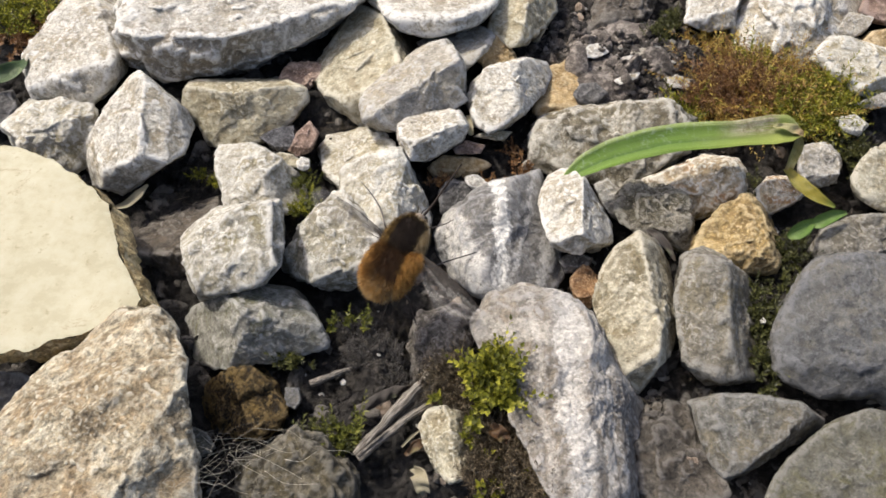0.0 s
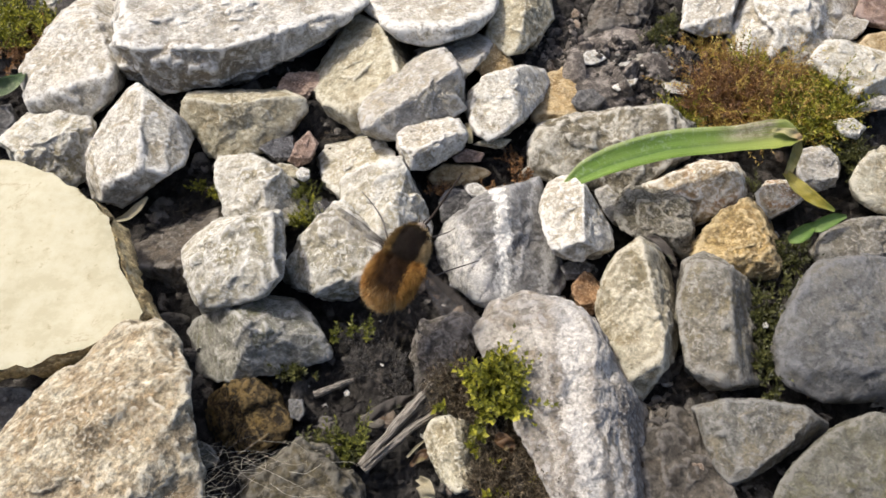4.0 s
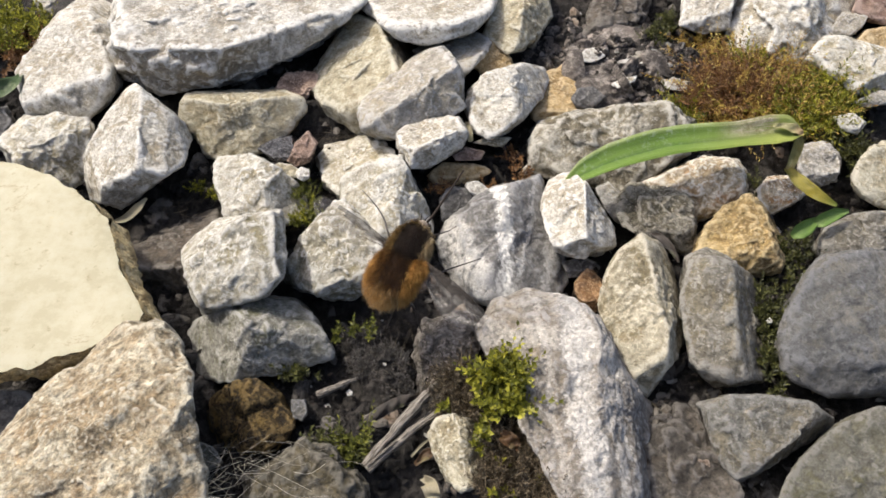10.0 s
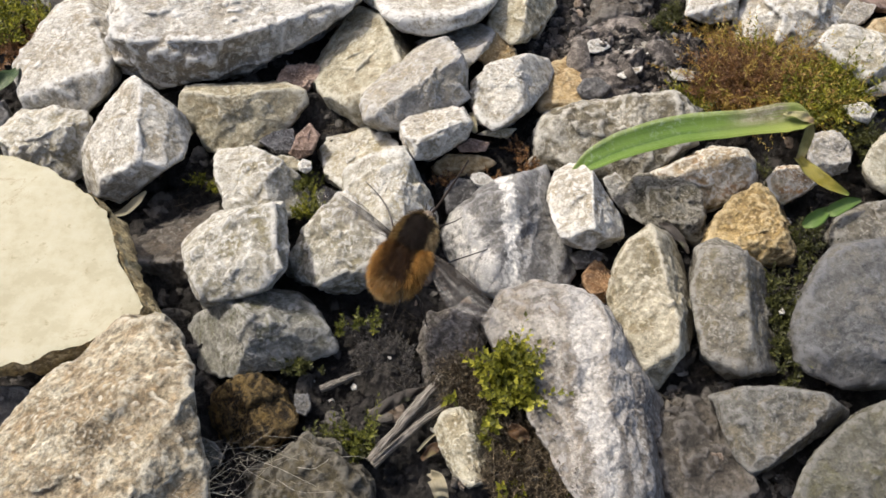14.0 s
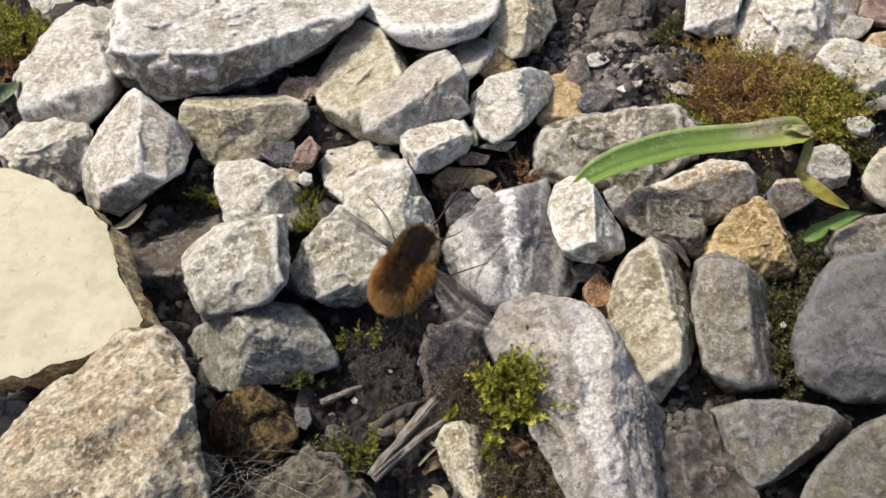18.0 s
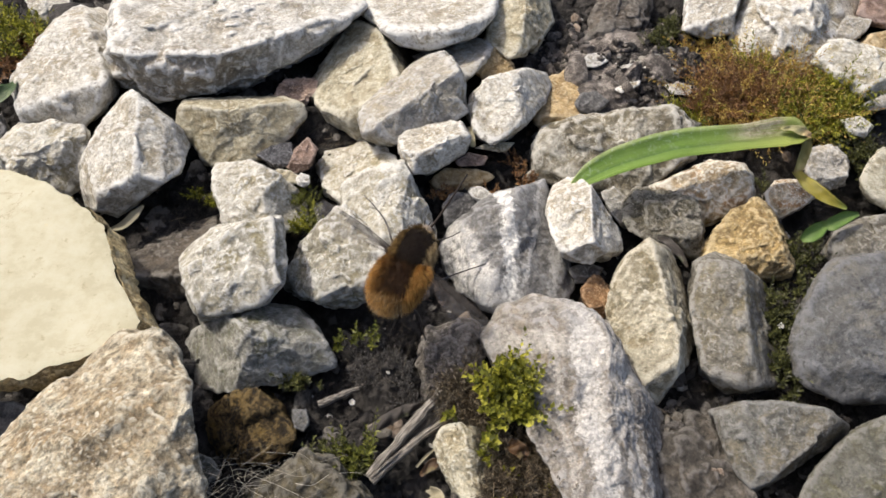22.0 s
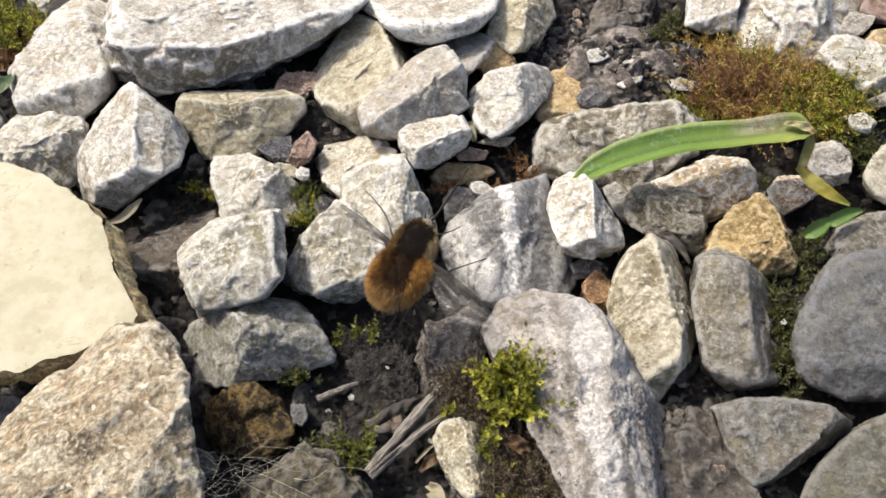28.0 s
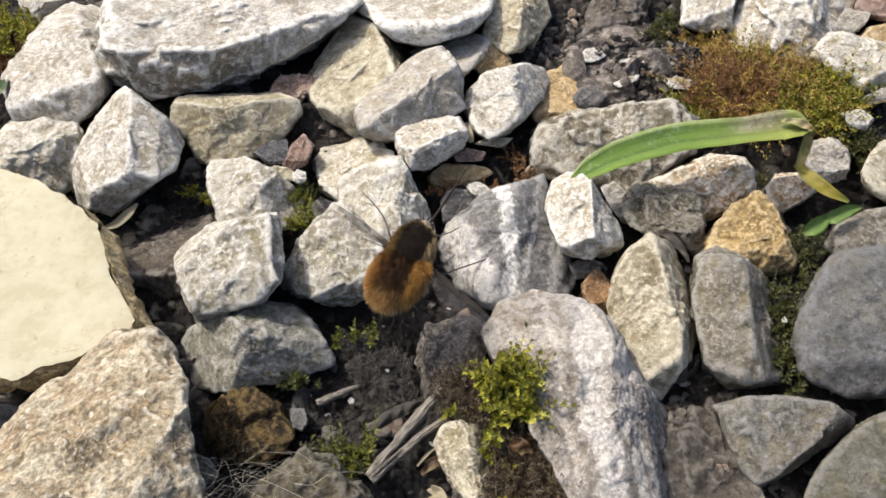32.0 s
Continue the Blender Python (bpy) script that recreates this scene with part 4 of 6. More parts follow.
stone("stone", CREAM, "bright cream limestone pebble in front of the fly", (-6.39, 8.63, -0.57), 52, 0.03, 5, 22, [(-165, 68, 2.7), (-15, 40, 3.3), (-90, 20, 6.6), (134, 38, 5.6), (106, 44, 5.2), (23, 18, 4.2), (13, 10, 4.7), (-5, -5, 6.1), (-99, -38, 4.8), (-129, -30, 4.1), (-134, -27, 4.2), (-170, 0, 5.8), (0, -90, 7.4)], "limestone gravel", "stone", 6)
stone("stone", SPECK, "angular speckled grey limestone pebble", (-23.6, -1.4, 0.7), 62, 0.03, 5, 23, [(-120, 66, 3.6), (5, 20, 6.6), (-100, 30, 5.7), (150, 50, 3.9), (159, 33, 5.4), (132, 41, 4.9), (101, 42, 5.0), (17, 0, 6.5), (3, -12, 5.5), (-26, -29, 5.2), (-64, -37, 5.0), (-148, -3, 5.9), (-152, -1, 5.8), (-166, 11, 6.0), (0, -90, 8.9)], "limestone gravel", "stone", 6)
stone("stone", SPECK, "rounded speckled limestone pebble beside the fly", (-12.28, 1.39, -2.06), 36, 0.04, 5, 24, [(-130, 70, 3.4), (-80, 10, 5.8), (-150, 45, 4.3), (172, 18, 5.2), (172, 19, 5.1), (154, 29, 4.8), (146, 33, 5.0), (71, 38, 6.2), (26, 15, 5.2), (-9, -12, 5.6), (-60, -34, 5.6), (-90, -35, 5.2), (-115, -29, 5.4), (-131, -22, 6.0), (0, -90, 5.9)], "limestone gravel", "stone", 6)
stone("stone", GREENISH, "grey-green limestone block with a sharp crest", (-20.12, -11.11, -2.81), 68, 0.03, 5, 25, [(60, 66, 3.9), (-152, 38, 2.9), (-72, 30, 2.2), (-18, 55, 4.3), (-172, 15, 8.0), (147, 33, 7.1), (118, 37, 5.6), (78, 32, 6.4), (32, 11, 7.1), (29, 9, 7.2), (15, 1, 8.1), (-69, -45, 3.4), (-79, -45, 3.0), (-128, -13, 7.3), (-154, 3, 7.8), (0, -90, 5.8)], "limestone gravel", "stone", 6)
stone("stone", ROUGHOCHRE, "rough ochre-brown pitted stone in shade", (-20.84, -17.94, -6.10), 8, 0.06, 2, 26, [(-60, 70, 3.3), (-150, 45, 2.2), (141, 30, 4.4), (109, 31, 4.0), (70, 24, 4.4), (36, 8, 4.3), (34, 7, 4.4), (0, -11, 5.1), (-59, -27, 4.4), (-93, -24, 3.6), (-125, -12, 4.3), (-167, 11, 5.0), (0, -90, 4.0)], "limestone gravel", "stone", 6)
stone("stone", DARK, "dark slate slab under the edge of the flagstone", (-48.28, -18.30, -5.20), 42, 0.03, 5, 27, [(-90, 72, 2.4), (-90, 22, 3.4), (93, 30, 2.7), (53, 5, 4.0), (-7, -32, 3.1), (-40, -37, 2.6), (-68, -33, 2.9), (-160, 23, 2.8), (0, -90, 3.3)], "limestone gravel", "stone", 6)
stone("stone", EARTHSTONE, "flat dirt-covered stone sunk in the shaded hollow", (-33.08, 5.42, -6.39), 42, 0.03, 5, 28, [(110, 80, 2.5), (-90, 22, 6.2), (126, 43, 3.7), (118, 43, 3.9), (22, 0, 7.0), (-29, -35, 4.0), (-37, -37, 4.2), (-116, -25, 6.0), (-165, 14, 7.0), (0, -90, 3.8)], "limestone gravel", "stone", 6)
stone("stone", GRANITE, "large coarse-grained buff stone with crystals", (-31.62, -25.82, 1.53), 68, 0.035, 5, 29, [(170, 82, 5.0), (20, -22, 7.0), (-20, 50, 9.0), (150, 40, 8.1), (147, 37, 9.5), (144, 37, 9.4), (109, 38, 12.8), (75, 28, 14.5), (31, 0, 10.6), (1, -13, 14.4), (-90, -18, 8.4), (-160, 24, 12.9), (0, -90, 10.7)], "limestone gravel", "stone", 7)
stone("stone", VEIN, "grey limestone cobble with white calcite veins", (8.20, 3.16, -2.59), 47, 0.035, 5, 30, [(-170, 68, 4.2), (-30, 55, 3.4), (-90, 15, 8.8), (-165, 35, 5.7), (156, 18, 8.1), (132, 32, 7.0), (123, 36, 7.0), (112, 39, 7.3), (9, 18, 6.5), (1, 12, 6.9), (-56, -26, 8.4), (-77, -33, 7.3), (-124, -32, 7.1), (-164, -13, 7.8), (-167, -10, 7.9), (0, -90, 6.2)], "limestone gravel", "stone", 6)
stone("stone", WHITE, "small cream-white limestone chip", (16.56, 5.60, 0.06), 68, 0.03, 2, 31, [(-165, 68, 2.7), (-10, 40, 2.6), (-80, 5, 5.1), (162, 7, 4.6), (122, 35, 5.6), (74, 44, 5.1), (19, 28, 3.3), (-2, 14, 4.3), (-69, -33, 5.0), (-90, -38, 4.7), (-163, -22, 3.8), (-166, -20, 3.7), (0, -90, 8.1)], "limestone gravel", "stone", 6)
stone("stone", VEINWHITE, "long white limestone cobble with grey flank", (14.47, -19.59, -1.59), 52, 0.035, 5, 32, [(-150, 80, 5.4), (-10, 48, 5.4), (-170, 45, 8.6), (145, 18, 14.0), (115, 30, 14.0), (80, 36, 12.0), (53, 34, 10.0), (22, 25, 7.1), (20, 24, 6.9), (14, 22, 6.9), (-10, 11, 7.9), (-90, -18, 13.5), (-153, -18, 6.2), (-158, -16, 5.8), (0, -90, 8.3)], "limestone gravel", "stone", 7)
stone("stone", OLIVETAN, "tall almond-shaped olive-buff limestone pebble", (23.49, -6.41, -2.59), 62, 0.025, 5, 33, [(-165, 70, 4.0), (0, 42, 3.8), (-170, 25, 4.9), (-80, 20, 8.9), (162, -1, 5.2), (148, 10, 6.1), (125, 26, 7.8), (49, 40, 7.6), (13, 27, 5.2), (-1, 19, 4.2), (-18, 8, 4.8), (-39, -6, 6.1), (-39, -6, 6.2), (-122, -31, 8.5), (-163, -23, 4.7), (-173, -18, 4.7), (0, -90, 5.4)], "limestone gravel", "stone", 6)
stone("stone", DARKGREY, "dark grey limestone pebble with pale scratches", (33.11, -6.76, -3.76), 52, 0.03, 5, 34, [(-160, 70, 6.1), (-14, 40, 3.3), (-80, 20, 9.1), (152, 1, 6.9), (118, 27, 8.5), (64, 42, 7.2), (42, 40, 6.2), (6, 29, 5.0), (-8, 21, 4.6), (-18, 15, 5.1), (-65, -17, 8.0), (-119, -34, 7.0), (-141, -33, 6.3), (177, -18, 4.5), (0, -90, 5.6)], "limestone gravel", "stone", 6)
stone("stone", BLUEGREY, "smooth blue-grey limestone cobble", (47.42, -7.76, -3.41), 36, 0.026, 5, 35, [(-100, 80, 5.5), (-90, 25, 9.1), (180, 30, 10.2), (156, -11, 7.6), (146, -3, 7.5), (128, 14, 8.1), (101, 33, 8.5), (76, 43, 8.9), (-4, 34, 7.3), (-32, 14, 6.9), (-90, -28, 8.0), (-115, -36, 8.3), (-138, -37, 8.9), (175, -23, 8.6), (0, -90, 7.8)], "limestone gravel", "stone", 6)
stone("stone", WARMGREY, "flat triangular grey limestone chip", (33.79, -20.55, -3.28), 73, 0.015, 2, 36, [(-80, 80, 3.5), (-55, 10, 3.6), (-150, 40, 5.7), (107, 22, 4.4), (90, 28, 3.7), (73, 33, 4.2), (48, 36, 5.3), (-30, 12, 6.3), (-60, -9, 3.5), (-63, -11, 3.6), (-151, -28, 5.4), (-170, -24, 5.0), (0, -90, 4.7)], "limestone gravel", "stone", 6)
stone("stone", OLIVE, "rounded olive-grey cobble at the edge", (42.52, -26.48, -3.95), 31, 0.02, 5, 37, [(-120, 82, 5.3), (-90, 22, 5.7), (150, -10, 6.6), (136, -2, 5.9), (125, 6, 5.7), (112, 15, 6.3), (77, 33, 8.3), (-20, 24, 5.8), (-90, -18, 6.0), (167, -18, 7.7), (0, -90, 7.1)], "limestone gravel", "stone", 6)
stone("stone", OCHRE, "rounded golden ochre pebble with rough grain", (37.64, 4.47, -2.28), 29, 0.05, 5, 38, [(-160, 70, 3.2), (-6, 36, 3.3), (-90, 25, 4.7), (149, 4, 4.9), (136, 15, 4.5), (112, 33, 4.8), (47, 45, 4.8), (12, 36, 4.3), (-11, 21, 4.7), (-42, -7, 5.3), (-85, -35, 4.7), (-121, -42, 4.0), (0, -90, 5.7)], "limestone gravel", "stone", 6)
stone("stone", SPECKDARK, "rough olive-brown stone with white specks", (27.84, 9.19, -3.46), 31, 0.06, 5, 39, [(-110, 75, 3.0), (-90, 22, 5.0), (138, 21, 5.2), (90, 43, 4.2), (33, 40, 3.9), (-6, 18, 4.3), (-22, 4, 5.1), (-98, -40, 4.5), (-131, -40, 3.3), (-166, -26, 4.6), (0, -90, 4.5)], "limestone gravel", "stone", 6)
stone("stone", BROWNWHITE, "brown and white stone half hidden below the leaf", (34.37, 14.32, -3.52), 42, 0.03, 5, 40, [(-120, 70, 3.3), (-90, 22, 5.2), (125, 30, 4.5), (112, 37, 3.6), (83, 46, 3.8), (20, 39, 5.5), (-23, 6, 5.6), (-57, -26, 4.1), (-139, -41, 4.1), (0, -90, 4.5)], "limestone gravel", "stone", 6)
stone("stone", GREY, "grey-white pebble behind the withered stalk", (50.31, 17.46, -2.52), 42, 0.03, 5, 41, [(-90, 72, 1.9), (-90, 22, 3.2), (108, 38, 2.8), (23, 46, 2.6), (-25, 11, 2.6), (-70, -33, 2.9), (-146, -46, 2.8), (169, -22, 2.5), (0, -90, 5.5)], "limestone gravel", "stone", 6)
stone("stone", BROWNWHITE, "brownish pebble below the withered stalk", (44.68, 13.24, -3.46), 42, 0.03, 5, 42, [(-90, 72, 1.8), (-90, 22, 3.0), (136, 14, 2.5), (96, 41, 2.0), (9, 37, 3.3), (-54, -21, 2.0), (-61, -26, 2.0), (-154, -41, 2.9), (0, -90, 4.5)], "limestone gravel", "stone", 6)
stone("stone", TAN, "buff stone at the edge of the bed", (59.05, 14.72, -2.35), 42, 0.03, 5, 43, [(-90, 72, 2.9), (-90, 22, 5.0), (143, 0, 4.3), (131, 15, 4.3), (77, 50, 4.4), (-20, 24, 3.3), (-111, -47, 4.0), (-142, -48, 4.0), (-180, -35, 4.3), (0, -90, 5.7)], "limestone gravel", "stone", 6)
stone("stone", DARKGREY, "dark grey layered stone", (54.18, 5.69, -3.67), 42, 0.03, 5, 44, [(-100, 75, 3.2), (-90, 22, 4.1), (142, 2, 5.7), (111, 29, 3.4), (97, 38, 3.2), (-20, 24, 5.3), (-92, -38, 3.0), (-152, -42, 6.1), (0, -90, 4.6)], "limestone gravel", "stone", 6)
stone("stone", WHITE, "layered white limestone block with cracks", (52.99, 46.52, -0.57), 57, 0.05, 5, 45, [(-150, 70, 4.9), (-25, 51, 4.4), (-100, 35, 7.1), (161, -5, 8.7), (90, 57, 5.8), (-26, 8, 8.8), (-47, -24, 7.3), (-96, -53, 6.7), (0, -90, 7.9)], "limestone gravel", "stone", 6)
stone("stone", WHITE, "white limestone lump beside the moss", (41.24, 49.01, 0.09), 42, 0.03, 5, 46, [(-140, 70, 2.7), (-90, 22, 5.6), (166, -8, 3.9), (90, 57, 3.8), (-20, 4, 3.8), (-67, -46, 4.3), (-127, -54, 4.5), (0, -90, 8.1)], "limestone gravel", "stone", 6)
stone("stone", CREAM, "flat cream stone with a mossy edge", (61.00, 36.38, -1.33), 52, 0.03, 2, 47, [(-80, 80, 2.7), (-60, 15, 4.8), (145, 9, 6.7), (99, 50, 4.2), (65, 57, 3.4), (35, 55, 3.8), (-45, -14, 5.3), (-83, -46, 4.8), (-148, -52, 3.5), (0, -90, 6.7)], "limestone gravel", "stone", 6)
stone("stone", YELLOW, "small ochre pebble at the edge of the bed", (67.17, 42.04, -1.40), 42, 0.03, 5, 48, [(-90, 72, 1.9), (-90, 22, 3.3), (130, 26, 3.2), (97, 51, 2.0), (-20, 23, 3.1), (-99, -54, 2.1), (-144, -55, 2.3), (0, -90, 6.6)], "limestone gravel", "stone", 6)
stone("stone", GREY, "thin pale stone flake", (62.35, 29.67, -1.91), 42, 0.03, 5, 49, [(-90, 72, 1.2), (-90, 22, 1.8), (124, 28, 1.4), (106, 42, 0.9), (-3, 39, 2.6), (-75, -41, 0.9), (-106, -52, 1.5), (0, -90, 6.1)], "limestone gravel", "stone", 6)
stone("stone", EARTHSTONE, "brown-grey earthy stone half buried in soil", (28.39, 52.92, -4.09), 23, 0.07, 5, 50, [(-90, 72, 2.9), (-90, 22, 5.7), (162, 7, 3.9), (90, 56, 4.3), (-12, 7, 4.9), (-39, -29, 3.8), (-67, -47, 4.2), (-93, -53, 5.0), (0, -90, 4.4)], "limestone gravel", "stone", 6)
stone("stone", REDDISH, "reddish-brown stone at the edge of the bed", (69.75, 49.95, -0.85), 42, 0.03, 5, 51, [(-90, 72, 2.6), (-90, 22, 5.0), (151, -2, 4.5), (90, 56, 3.2), (-20, 23, 3.9), (-109, -58, 2.9), (0, -90, 7.1)], "limestone gravel", "stone", 6)
stone("stone", GREY, "small angular grey stone chip", (61.67, 44.86, -1.02), 42, 0.03, 5, 52, [(-90, 72, 1.4), (-90, 22, 2.8), (143, 12, 1.7), (79, 57, 2.0), (-36, -7, 1.9), (-57, -34, 1.6), (-136, -56, 2.6), (0, -90, 7.0)], "limestone gravel", "stone", 6)
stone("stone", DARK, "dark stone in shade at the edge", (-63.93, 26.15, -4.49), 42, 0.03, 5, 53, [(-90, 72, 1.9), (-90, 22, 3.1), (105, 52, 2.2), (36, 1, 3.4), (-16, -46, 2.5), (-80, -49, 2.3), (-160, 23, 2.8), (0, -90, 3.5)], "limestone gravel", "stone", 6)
stone("stone", TAN, "small buff limestone pebble beside the moss", (2.32, -23.54, -2.22), 42, 0.03, 5, 54, [(-150, 68, 2.3), (0, 40, 1.8), (155, 12, 3.7), (112, 25, 3.9), (62, 25, 3.3), (25, 14, 2.8), (6, 7, 2.9), (-52, -16, 3.7), (-74, -21, 3.8), (-132, -18, 3.1), (-155, -11, 2.6), (-163, -7, 2.7), (0, -90, 5.8)], "limestone gravel", "stone", 6)
stone("stone", MOTTLED, "mottled brown stone with pale fibres on it", (-13.22, -28.05, -3.87), 31, 0.05, 5, 55, [(-110, 75, 4.0), (-90, 22, 4.2), (-177, 13, 6.2), (125, 26, 5.3), (117, 26, 5.3), (69, 21, 5.8), (41, 11, 5.3), (31, 7, 5.3), (3, -4, 5.9), (-90, -18, 4.5), (-151, 1, 5.7), (0, -90, 5.0)], "limestone gravel", "stone", 6)
stone("stone", MUD, "hard dark earth clod flush with the soil", (26.27, -24.64, -7.18), 31, 0.1, 5, 56, [(-100, 85, 4.3), (-92, 26, 5.8), (117, 18, 8.1), (80, 30, 8.1), (18, 26, 4.9), (9, 24, 4.6), (-14, 15, 4.9), (-90, -18, 6.7), (174, -13, 4.2), (0, -90, 5.6)], "limestone gravel", "stone", 6)
stone("stone", BROWN, "small rusty stone set in the dirt", (27.02, -24.46, -3.45), 42, 0.03, 5, 57, [(-90, 72, 0.6), (143, 0, 0.7), (86, 25, 0.8), (11, 23, 0.8), (-41, -1, 0.6), (-112, -28, 0.9), (-178, -19, 0.7), (0, -90, 4.5)], "limestone gravel", "stone", 5)
stone("stone", DARK, "small glossy black angular stone", (-22.12, 21.22, -3.99), 52, 0.03, 5, 58, [(-90, 72, 1.3), (-90, 22, 2.2), (141, 41, 1.8), (104, 47, 1.5), (11, -3, 2.0), (-46, -42, 1.7), (-132, -28, 1.7), (0, -90, 4.0)], "limestone gravel", "stone", 6, gloss=True)
stone("stone", REDDISH, "small purplish-brown stone in a dark gap", (-18.52, 20.02, -2.94), 42, 0.03, 5, 59, [(-90, 72, 1.2), (-90, 22, 2.0), (167, 26, 1.3), (146, 38, 1.5), (32, 20, 2.1), (-10, -21, 1.4), (-65, -45, 1.8), (-124, -34, 2.3), (0, -90, 5.1)], "limestone gravel", "stone", 6)
stone("stone", OCHREBROWN, "small rust-brown stone in a gap", (18.11, -2.10, -4.20), 42, 0.03, 5, 60, [(-90, 72, 1.4), (-90, 22, 2.2), (140, 17, 2.1), (34, 32, 1.8), (-7, 9, 1.6), (-55, -23, 2.5), (-136, -32, 1.9), (-174, -15, 1.7), (0, -90, 3.8)], "limestone gravel", "stone", 6)
stone("stone", GREY, "small grey stone tucked under the chip", (22.30, 10.86, -3.06), 42, 0.03, 5, 61, [(-90, 72, 1.3), (-90, 22, 2.3), (117, 35, 2.7), (31, 36, 1.4), (10, 24, 1.3), (-63, -32, 2.7), (-156, -31, 1.2), (-169, -24, 1.3), (0, -90, 4.9)], "limestone gravel", "stone", 6)
stone("stone", REDDISH, "small reddish-brown pebble on the soil", (3.78, 18.45, -2.14), 42, 0.03, 5, 62, [(-90, 72, 0.8), (-90, 22, 1.1), (127, 38, 1.0), (73, 45, 0.9), (-24, -19, 1.7), (-88, -45, 0.7), (-145, -31, 1.6), (0, -90, 5.9)], "limestone gravel", "stone", 5)
stone("stone", YELLOW, "flat ochre stone sunk in soil", (2.47, 17.18, -4.26), 42, 0.03, 5, 63, [(-90, 72, 1.6), (-90, 22, 2.1), (139, 33, 2.4), (93, 44, 1.4), (43, 36, 2.8), (-53, -36, 2.1), (-88, -43, 1.4), (-144, -29, 3.3), (0, -90, 3.7)], "limestone gravel", "stone", 5)
stone("stone", WHITE, "small rounded white pebble on the moss", (-17.50, 13.29, -0.44), 42, 0.03, 5, 64, [(-90, 72, 0.6), (-90, 22, 0.9), (154, 32, 0.8), (68, 39, 0.8), (8, -5, 0.8), (-51, -41, 0.8), (-117, -36, 0.8), (-166, 0, 0.8), (0, -90, 7.6)], "limestone gravel", "stone", 5)
stone("stone", WHITE, "small oval white pebble", (4.95, 12.27, -2.15), 42, 0.03, 5, 65, [(-90, 72, 0.8), (-90, 22, 1.2), (110, 41, 1.2), (46, 36, 0.8), (-50, -33, 1.4), (-117, -40, 0.8), (-156, -22, 1.2), (0, -90, 5.9)], "limestone gravel", "stone", 5)
stone("stone", DARK, "dark slaty stone in a gap", (2.54, 11.60, -4.32), 42, 0.03, 5, 66, [(-90, 72, 1.6), (-90, 22, 2.6), (154, 21, 2.5), (84, 43, 2.2), (36, 30, 2.6), (-31, -22, 2.2), (-99, -40, 2.4), (-174, -5, 2.5), (0, -90, 3.7)], "limestone gravel", "stone", 5)
stone("stone", WHITE, "tiny white grain of grit", (-9.74, -16.08, -3.79), 42, 0.03, 1, 67, [(-90, 72, 0.2), (-90, 22, 0.3), (141, 24, 0.3), (50, 19, 0.3), (-5, -9, 0.3), (-79, -29, 0.3), (-153, -8, 0.3), (0, -90, 4.2)], "limestone gravel", "stone", 4)
stone("stone", WHITE, "tiny white grain of grit", (37.32, -8.01, -1.70), 42, 0.03, 1, 68, [(-90, 72, 0.2), (-90, 22, 0.3), (129, 12, 0.3), (30, 37, 0.3), (-28, 7, 0.3), (-90, -33, 0.3), (-178, -27, 0.3), (0, -90, 6.3)], "limestone gravel", "stone", 4)
stone("stone", BLUEGREY, "small pale blue-grey flake", (-14.91, -18.11, -3.67), 42, 0.03, 5, 69, [(-90, 70, 0.7), (101, 29, 1.1), (19, 0, 0.8), (-23, -20, 0.9), (-110, -22, 1.1), (-170, 6, 0.8), (0, -90, 4.3)], "limestone gravel", "stone", 5)
stone("stone", OLIVE, "thin grey stone flake", (-23.57, -24.12, -1.93), 42, 0.03, 5, 70, [(-90, 72, 1.0), (79, 22, 1.2), (41, 4, 1.0), (-59, -28, 1.5), (-122, -12, 1.0), (-168, 13, 1.3), (0, -90, 6.1)], "limestone gravel", "stone", 5)
stone("stone", WHITE, "flat pale stone flake on the soil", (22.95, 41.04, -3.63), 42, 0.03, 5, 71, [(-90, 80, 0.8), (164, 5, 1.4), (106, 49, 1.1), (35, 45, 1.3), (-52, -39, 1.1), (-90, -51, 1.0), (0, -90, 4.4)], "limestone gravel", "stone", 5)
stone("stone", WHITE, "narrow pale stone sliver", (26.86, 34.31, -3.02), 42, 0.03, 5, 72, [(-90, 80, 0.6), (129, 36, 0.7), (106, 47, 0.6), (-23, -7, 1.4), (-60, -40, 0.6), (-145, -43, 1.5), (0, -90, 5.0)], "limestone gravel", "stone", 5)
stone("stone", GREY, "flat pale stone sunk in soil", (31.97, 40.46, -3.9), 42, 0.03, 5, 73, [(90, 85, 1.1), (110, 47, 1.9), (85, 52, 1.2), (72, 53, 1.5), (-43, -26, 4.1), (-85, -49, 1.2), (-98, -51, 1.3), (-144, -45, 3.3), (0, -90, 2.7)], "limestone gravel", "stone", 5)
stone("stone", GREY, "flat pale stone sunk in soil", (34.47, 34.25, -3.2), 42, 0.03, 5, 74, [(90, 85, 0.6), (114, 42, 1.1), (62, 52, 1.1), (-27, -8, 1.6), (-105, -51, 1.0), (-165, -35, 1.5), (0, -90, 3.8)], "limestone gravel", "stone", 5)
stone("stone", DARK, "small black stone chunk", (21.09, 30.60, -2.89), 42, 0.03, 5, 75, [(-90, 72, 1.2), (-90, 22, 1.9), (152, 18, 1.9), (103, 47, 1.5), (38, 43, 1.7), (-38, -25, 1.7), (-90, -48, 1.5), (-158, -33, 2.0), (0, -90, 5.1)], "limestone gravel", "stone", 5)
